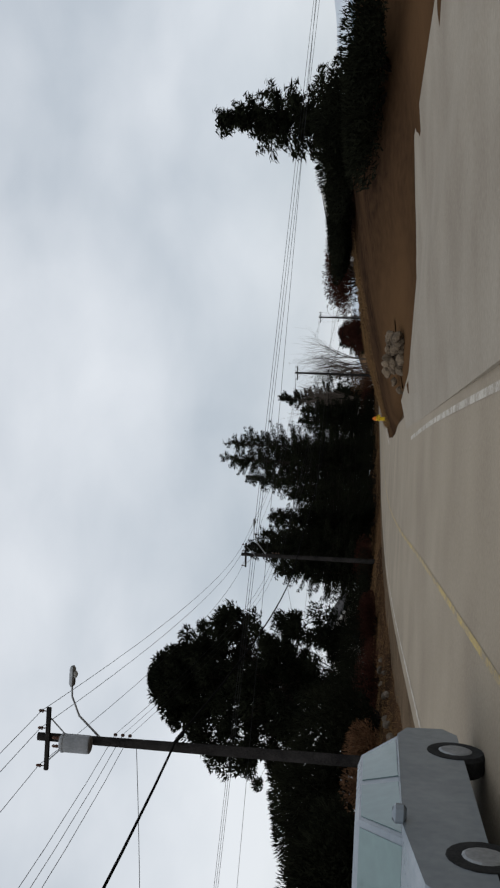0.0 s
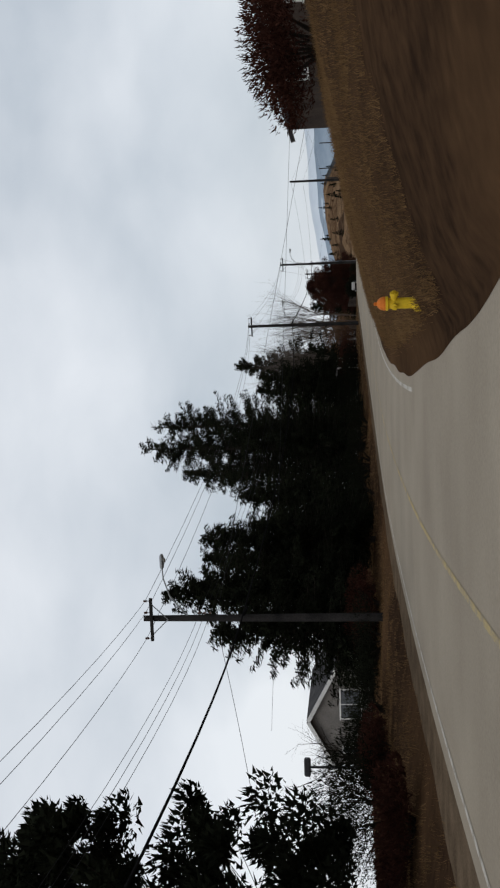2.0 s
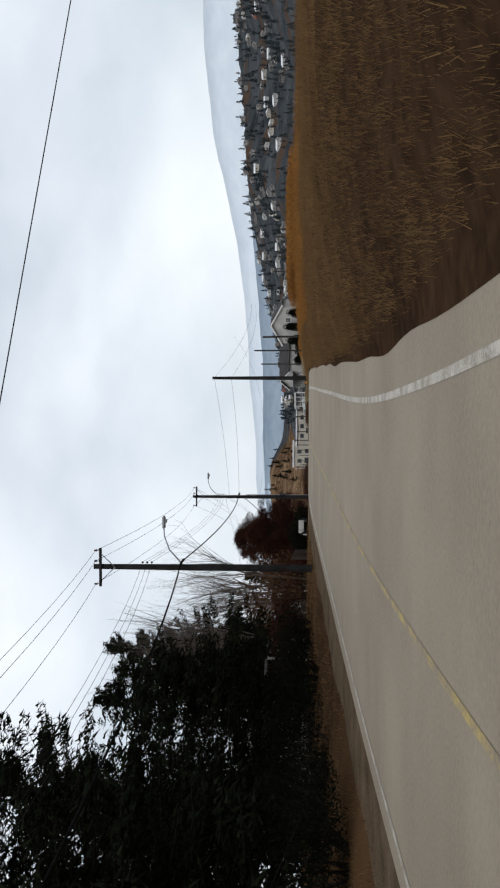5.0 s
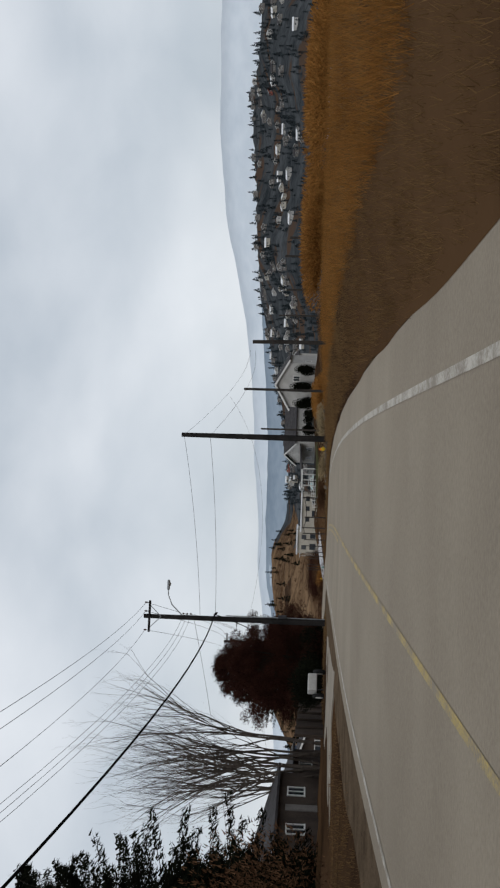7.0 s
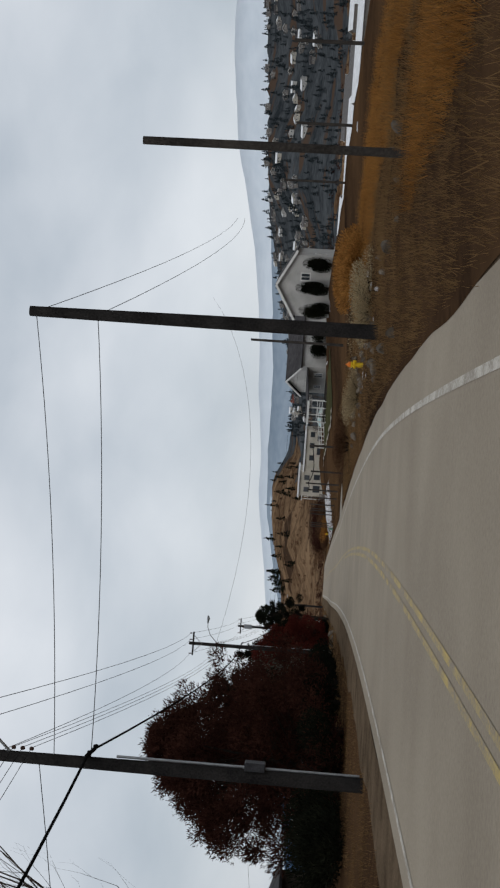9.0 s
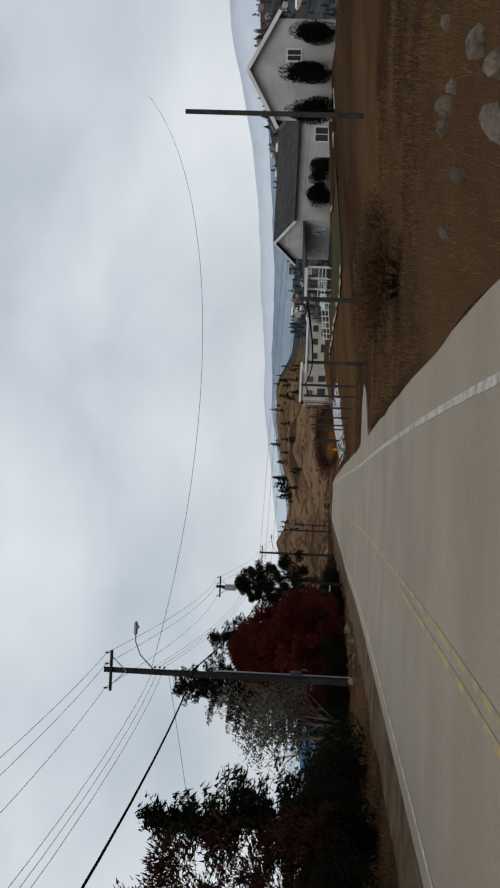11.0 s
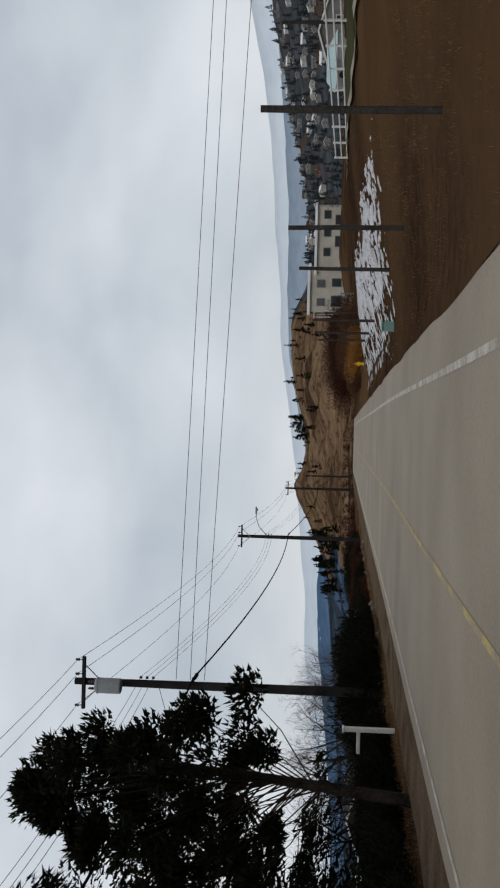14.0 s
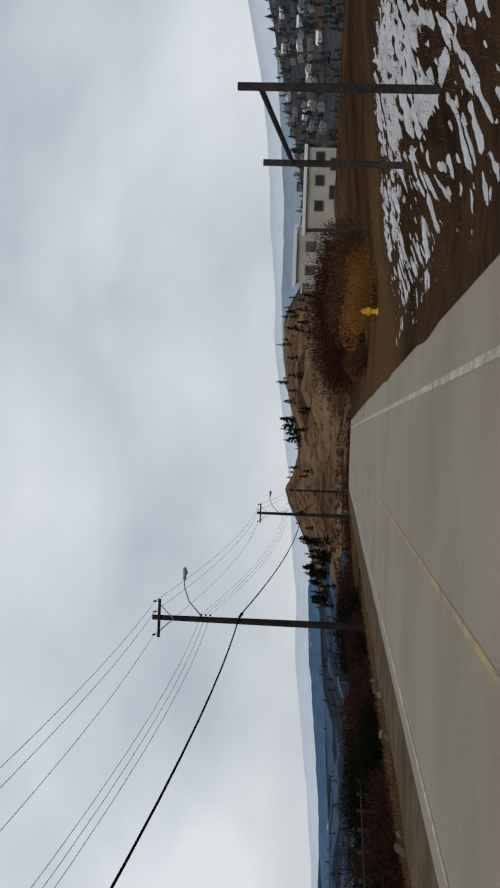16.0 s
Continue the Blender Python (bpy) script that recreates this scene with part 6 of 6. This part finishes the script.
for n, (x, y) in enumerate(spots):
    src = kinds[min(4, int(random.random() ** 1.0 * 4.12))] if n >= 5 else kinds[n]
    m = Matrix.Translation((x, y, land(x, y) - 0.3)) @ Matrix.Rotation(radians(rnd(-70, 70)), 4, "Z")
    if n < 5:
        src.matrix_basis = m
    else:
        copy_thing(src, m)

# Larger pale buildings on the flat below the slope.
random.seed(303)
for k, (bearing, far, long) in enumerate([(27, 400, 22), (30.5, 350, 34), (34, 390, 26), (36.5, 330, 40), (40, 370, 30), (43, 320, 36), (46, 390, 28), (50, 340, 34), (33, 455, 24), (38.5, 440, 30), (44.5, 460, 26)]):
    x, y = 18 + far * math.sin(radians(bearing)), 134 + far * math.cos(radians(bearing))
    house("low_shed", at_ground(x, y, 0.2), -bearing + 90 + rnd(-14, 14), rnd(10, 14), long, rnd(3.6, 5.0), 1.4, "long pale shed with snowy roof on the valley floor", (GREY_WALL, CREAM_WALL, WHITE_WALL)[k % 3], (SNOW_ROOF, SNOW_ROOF, GREY_ROOF)[k % 3], [("l", -long * 0.3 + j * long * 0.2, 1.8, 1.6, 1.2) for j in range(4)], [("l", long * 0.42, 1.4, 2.6, 2.6)], category="shed")

# ---------------------------------------------------------------- stones, snow, grass, far woods
def stone_mesh(name, seed):
    random.seed(seed)
    bm = bmesh.new()
    bmesh.ops.create_icosphere(bm, subdivisions=2, radius=1)
    k = [anyway() for _ in range(9)]
    for v in bm.verts:
        d = v.co.normalized()
        r = 1.0
        for q in k:
            if d.dot(q) > 0.3:
                r = min(r, 0.66 / d.dot(q))
        v.co = d * r * (1 + 0.06 * noise.noise(d * 3 + q * 5))
    me = bpy.data.meshes.new(name)
    bm.to_mesh(me)
    bm.free()
    return me


def stones(name, spots, material, label, seed, group):
    random.seed(seed)
    kinds2 = [stone_mesh("stone", seed + i) for i in range(5)]
    for me in kinds2:
        me.materials.append(material)
    for x, y, z, r in spots:
        ob = tagged(new(name, random.choice(kinds2)), label, "stone", group)
        ob.matrix_basis = Matrix.LocRotScale((x, y, z), Euler((rnd(0, 6), rnd(0, 6), rnd(0, 6))), (r * rnd(0.8, 1.25), r * rnd(0.8, 1.25), r * rnd(0.6, 0.9)))


random.seed(401)
wall = []
for k in range(46):
    u, row = rnd(0, 1), k % 3
    q = stand(32.6 - 2.0 * u + rnd(-0.12, 0.12) + row * 0.12, 2.45 + 1.15 * u + rnd(-0.1, 0.1) + row * 0.1)
    wall.append((q.x, q.y, q.z + 0.05 + row * 0.15, rnd(0.08, 0.16) + 0.07 * u))
stones("boulder", wall, STONE, "rounded tan boulder in a loose retaining wall", 402, "boulder wall")
random.seed(403)
edge = []
for k in range(16):
    s = 24 + k * 1.4 + rnd(-0.2, 0.2)
    p = stand(s, -8.3 + rnd(-0.5, 0.5))
    edge.append((p.x, p.y, p.z + 0.03, rnd(0.08, 0.18)))
stones("stone", edge, PALE_STONE, "pale rubble stone lining the verge", 404, "verge stones")
random.seed(405)
rub = []
for k in range(60):
    s, d = rnd(174, 206), rnd(2.6, 6.5)
    p = stand(s, d)
    rub.append((p.x, p.y, p.z + 0.04, rnd(0.07, 0.24)))
for k in range(16):
    s, d = rnd(236, 252), rnd(-9.2, -7.4)
    p = stand(s, d)
    rub.append((p.x, p.y, p.z + 0.04, rnd(0.08, 0.24)))
for k in range(16):
    s, d = rnd(282, 322), rnd(-8.6, -7.0)
    p = stand(s, d)
    rub.append((p.x, p.y, p.z + 0.03, rnd(0.08, 0.22)))
stones("stone", rub, PALE_STONE, "pale rubble stone in dry weeds", 406, "rubble stones")


def snow_field(name, regions, label, seed):
    """Thin ragged patches of old snow, lying on the ground with soft rims."""
    random.seed(seed)
    m = Mesh()
    for s0, s1, d0, d1, n, big, lean in regions:
        for _ in range(n):
            s, d = rnd(s0, s1), rnd(d0, d1)
            p = on_road(s, d)
            w = radians(road_turn(s) + 90 + lean + rnd(-26, 26))
            a, b = big * rnd(0.3, 1.25), big * rnd(0.07, 0.24)
            u, v = Vector((math.cos(w), math.sin(w), 0)), Vector((-math.sin(w), math.cos(w), 0))
            k = 13
            ph = rnd(0, 6)
            rim, top = [], []
            for i in range(k):
                t = 2 * math.pi * i / k
                r = 1 + 0.28 * math.sin(3 * t + ph) + rnd(-0.42, 0.42)
                q = p + u * math.cos(t) * a * r + v * math.sin(t) * b * r
                rim.append(q)
                top.append(p + (q - p) * 0.72)
            zs = height([q.x for q in rim + top], [q.y for q in rim + top])
            verts = [Vector((q.x, q.y, float(z) + (-0.02 if i < k else 0.045))) for i, (q, z) in enumerate(zip(rim + top, zs))]
            m.add(verts, [tuple(range(k, 2 * k))] + [(i, (i + 1) % k, (i + 1) % k + k, i + k) for i in range(k)])
    return tagged(part(name, m, SNOW, smooth=False), label, "snow", kind="stuff")


snow_field("snow_patches", [(252, 290, 20, 40, 40, 1.0, 10), (180, 200, 3.5, 7, 14, 0.4, 0), (150, 215, 20, 60, 38, 0.8, 80)], "ragged patches of old snow on brown grass", 410)


def lattice_noise(u, v, seed):
    """Smooth noise from 0 to 1 on a unit lattice."""
    grid = np.random.default_rng(seed).random((512, 512))
    i, j = np.floor(u).astype(int), np.floor(v).astype(int)
    f, g = u - i, v - j
    f, g = f * f * (3 - 2 * f), g * g * (3 - 2 * g)
    i0, i1, j0, j1 = i % 512, (i + 1) % 512, j % 512, (j + 1) % 512
    return (grid[i0, j0] * (1 - f) + grid[i1, j0] * f) * (1 - g) + (grid[i0, j1] * (1 - f) + grid[i1, j1] * f) * g


def melting_snow(name, s0, s1, d0, d1, step, label, seed):
    """One thin crust of old snow, melted through in slanting streaks where the grass shows."""
    ns, nd = int((s1 - s0) / step), int((d1 - d0) / step)
    s, d = np.meshgrid(np.linspace(s0, s1, ns), np.linspace(d0, d1, nd), indexing="ij")
    along, across = s * 0.80 + d * 0.60, d * 0.80 - s * 0.60
    sway = lattice_noise(s * 0.5, d * 0.5, seed) * 0.8
    f = 0.52 * lattice_noise(along / 0.50, (across + sway) / 0.15, seed + 1) + 0.34 * lattice_noise(along / 0.22, across / 0.08, seed + 2) + 0.20 * lattice_noise(s / 2.2, d / 1.4, seed + 3)
    rim = np.minimum(np.minimum((s - s0) / 5.0, (s1 - s) / 5.0), np.minimum((d - d0) / 1.3, (d1 - d) / 1.6))
    f = f - 0.53 - 0.26 * np.clip(1 - rim, 0, 1) ** 1.5
    places = [on_road(float(a), float(b)) for a, b in zip(s.ravel(), d.ravel())]
    z = np.asarray(height([p.x for p in places], [p.y for p in places])) + np.clip(f.ravel() * 0.35, -0.03, 0.05)
    keep = f > 0
    used = {}
    verts, faces = [], []
    for a in range(ns - 1):
        for b in range(nd - 1):
            if keep[a, b] or keep[a + 1, b] or keep[a, b + 1] or keep[a + 1, b + 1]:
                face = []
                for k in ((a + 1) * nd + b, (a + 1) * nd + b + 1, a * nd + b + 1, a * nd + b):
                    if k not in used:
                        used[k] = len(verts)
                        verts.append(Vector((places[k].x, places[k].y, float(z[k]))))
                    face.append(used[k])
                faces.append(tuple(face[::-1]))
    m = Mesh()
    m.add(verts, faces)
    return tagged(part(name, m, SNOW, smooth=True), label, "snow", kind="stuff")


melting_snow("melting_snow", 278, 314, 2.0, 9.0, 0.06, "ragged crust of old snow melting off brown grass", 440)


def blades(name, regions, material, label, seed):
    """Dry grass: narrow blades that lean from clustered feet."""
    rng = np.random.RandomState(seed)
    m = Mesh()
    for s0, s1, d0, d1, n, tall in regions:
        s, d = rng.uniform(s0, s1, n // 8), d0 + (d1 - d0) * rng.uniform(0, 1, n // 8) ** 1.3
        x, y = np.interp(s, ALONG, ROAD[:, 0]), np.interp(s, ALONG, ROAD[:, 1])
        tx, ty = np.interp(s + 1, ALONG, ROAD[:, 0]) - x, np.interp(s + 1, ALONG, ROAD[:, 1]) - y
        k = np.hypot(tx, ty)
        x, y = x + d * ty / k, y - d * tx / k
        z = height(x, y)
        bare = ((s > 149) & (s < 171) & (d < -5)) | ((s > 35) & (s < 49) & (d > 0)) | ((s > 232) & (s < 244.5) & (d > 0) & (d < 6))
        z = np.where(bare, z - 3, z)
        foot = np.repeat(np.stack([x, y, z - 0.02], 1), 8, 0)
        c = len(foot)
        foot[:, :2] += rng.normal(0, 0.11, (c, 2))
        w = rng.uniform(0, 2 * math.pi, c)
        up = np.repeat(rng.uniform(0.5, 1.25, n // 8), 8) * rng.uniform(0.6, 1.2, c) * tall
        tip = np.stack([np.cos(w) * up * rng.uniform(0.1, 0.8, c), np.sin(w) * up * rng.uniform(0.1, 0.8, c), up], 1)
        v = rng.uniform(0, 2 * math.pi, c)
        side = np.stack([np.cos(v), np.sin(v), np.zeros(c)], 1) * rng.uniform(0.004, 0.009, (c, 1))
        m.leaves(foot + tip * 0.5, tip * 0.5, side)
    return tagged(part(name, m, material), label, "grass", kind="stuff")


blades("dry_grass", [(42, 120, 2.0, 11, 120000, 0.15), (105, 185, 2.0, 15, 120000, 0.22), (185, 245, 2.0, 11, 64000, 0.17), (245, 345, 2.0, 9, 40000, 0.10)], STRAW, "straw-coloured dry grass on the nearside bank", 420)
blades("verge_grass", [(0, 180, -12, -6.8, 64000, 0.14), (180, 340, -11, -6.9, 40000, 0.13)], STRAW, "dry brown grass along the offside verge", 421)

blades("golden_grass", [(128, 172, 4.0, 15, 80000, 0.32), (172, 206, 8.5, 15, 36000, 0.28)], GOLD_BUSH, "tall golden dry grass on the nearside bank", 422)


def far_wood(name, spots, label, seed, material=FIR):
    """Far conifers, each a trunk with tiers of ragged needle sprays."""
    random.seed(seed)
    m = Mesh()
    for x, y, z, h in spots:
        c, broad = Vector((x, y, z)), rnd(0.26, 0.52)
        m.tube([c, c + Vector((0, 0, h * 0.9))], [h * 0.02, 0.05], 4, cap=False)
        for k in range(64):
            q = rnd(0.06, 1) ** 0.85
            r = h * broad * (1 - q) ** 0.8 * rnd(0.45, 1.0) + 0.12
            w = rnd(0, 6.28)
            o = Vector((math.cos(w), math.sin(w), rnd(-0.6, 0.1)))
            p = c + Vector((0, 0, q * h)) + o * r * 0.6
            m.leaf(p, o.normalized() * (r * 0.45 + 0.12 * h ** 0.5), o.cross(anyway()).normalized() * (0.055 * h))
    return tagged(part(name, m, material), label, "trees", kind="stuff")


def polar(n, b0, b1, r0, r1, h0, h1):
    """Random places by bearing and distance from the end of the walk, with a height for a tree."""
    out = []
    for _ in range(n):
        b, r = radians(rnd(b0, b1)), math.sqrt(rnd(r0 * r0, r1 * r1))
        out.append((46 + r * math.sin(b), 280 + r * math.cos(b), rnd(h0, h1)))
    z = height([p[0] for p in out], [p[1] for p in out])
    return [(x, y, float(q) - 0.3, h) for (x, y, h), q in zip(out, z)]


random.seed(430)
far_wood("town_trees", polar(40, 23, 62, 250, 500, 2, 4) + polar(760, 18, 62, 420, 750, 2.5, 6) + polar(1100, 17, 60, 650, 1150, 3, 8), "haze-greyed dark conifers scattered through the far town", 431, FAR_TREE)
random.seed(432)
far_wood("hill_trees", polar(34, 8.5, 16, 600, 1120, 6, 11) + polar(10, 7.4, 8.6, 860, 980, 11, 17) + polar(18, 2, 8, 600, 1100, 5, 10) + polar(60, -1.5, 2.0, 420, 1000, 6, 11), "dark conifers dotted over the dry hills", 433)
random.seed(434)
far_wood("valley_trees", polar(110, -30, -1, 300, 1100, 2.5, 6), "haze-greyed dark trees across the valley below the road", 435, FAR_TREE)
random.seed(436)
m = Mesh()
for x, y, z, h in polar(240, 1, 15, 250, 950, 1.2, 3.4) + polar(200, -22, 1, 110, 330, 0.8, 2.4):
    c, r = Vector((x, y, z)), h
    for k in range(40):
        v = anyway()
        v.z = abs(v.z) * 0.8
        m.leaf(c + v * r * rnd(0.4, 1), anyway() * 0.32 * r ** 0.5, anyway() * 0.14 * r ** 0.5)
tagged(part("far_scrub", m, BROWN_BUSH), "brown scrub on the slopes beyond the bend", "shrubs", kind="stuff")
m = Mesh()
for x, y, z, h in polar(520, -3, 15.5, 120, 400, 0.9, 2.4) + polar(560, 0.5, 13, 140, 300, 1.0, 2.0) + polar(300, 17, 55, 240, 470, 1.5, 3.6):
    if abs(float(road_frame(np.array([x]), np.array([y]))[1][0])) < 10:
        continue
    c = Vector((x, y, z))
    for k in range(46):
        v = anyway()
        v.z = abs(v.z) * 0.9
        m.leaf(c + v * h * rnd(0.4, 1), anyway() * 0.26 * h ** 0.5, anyway() * 0.1 * h ** 0.5)
tagged(part("far_orchard", m, RED_TWIG), "red-brown leafless orchard trees beyond the bend", "trees", kind="stuff")
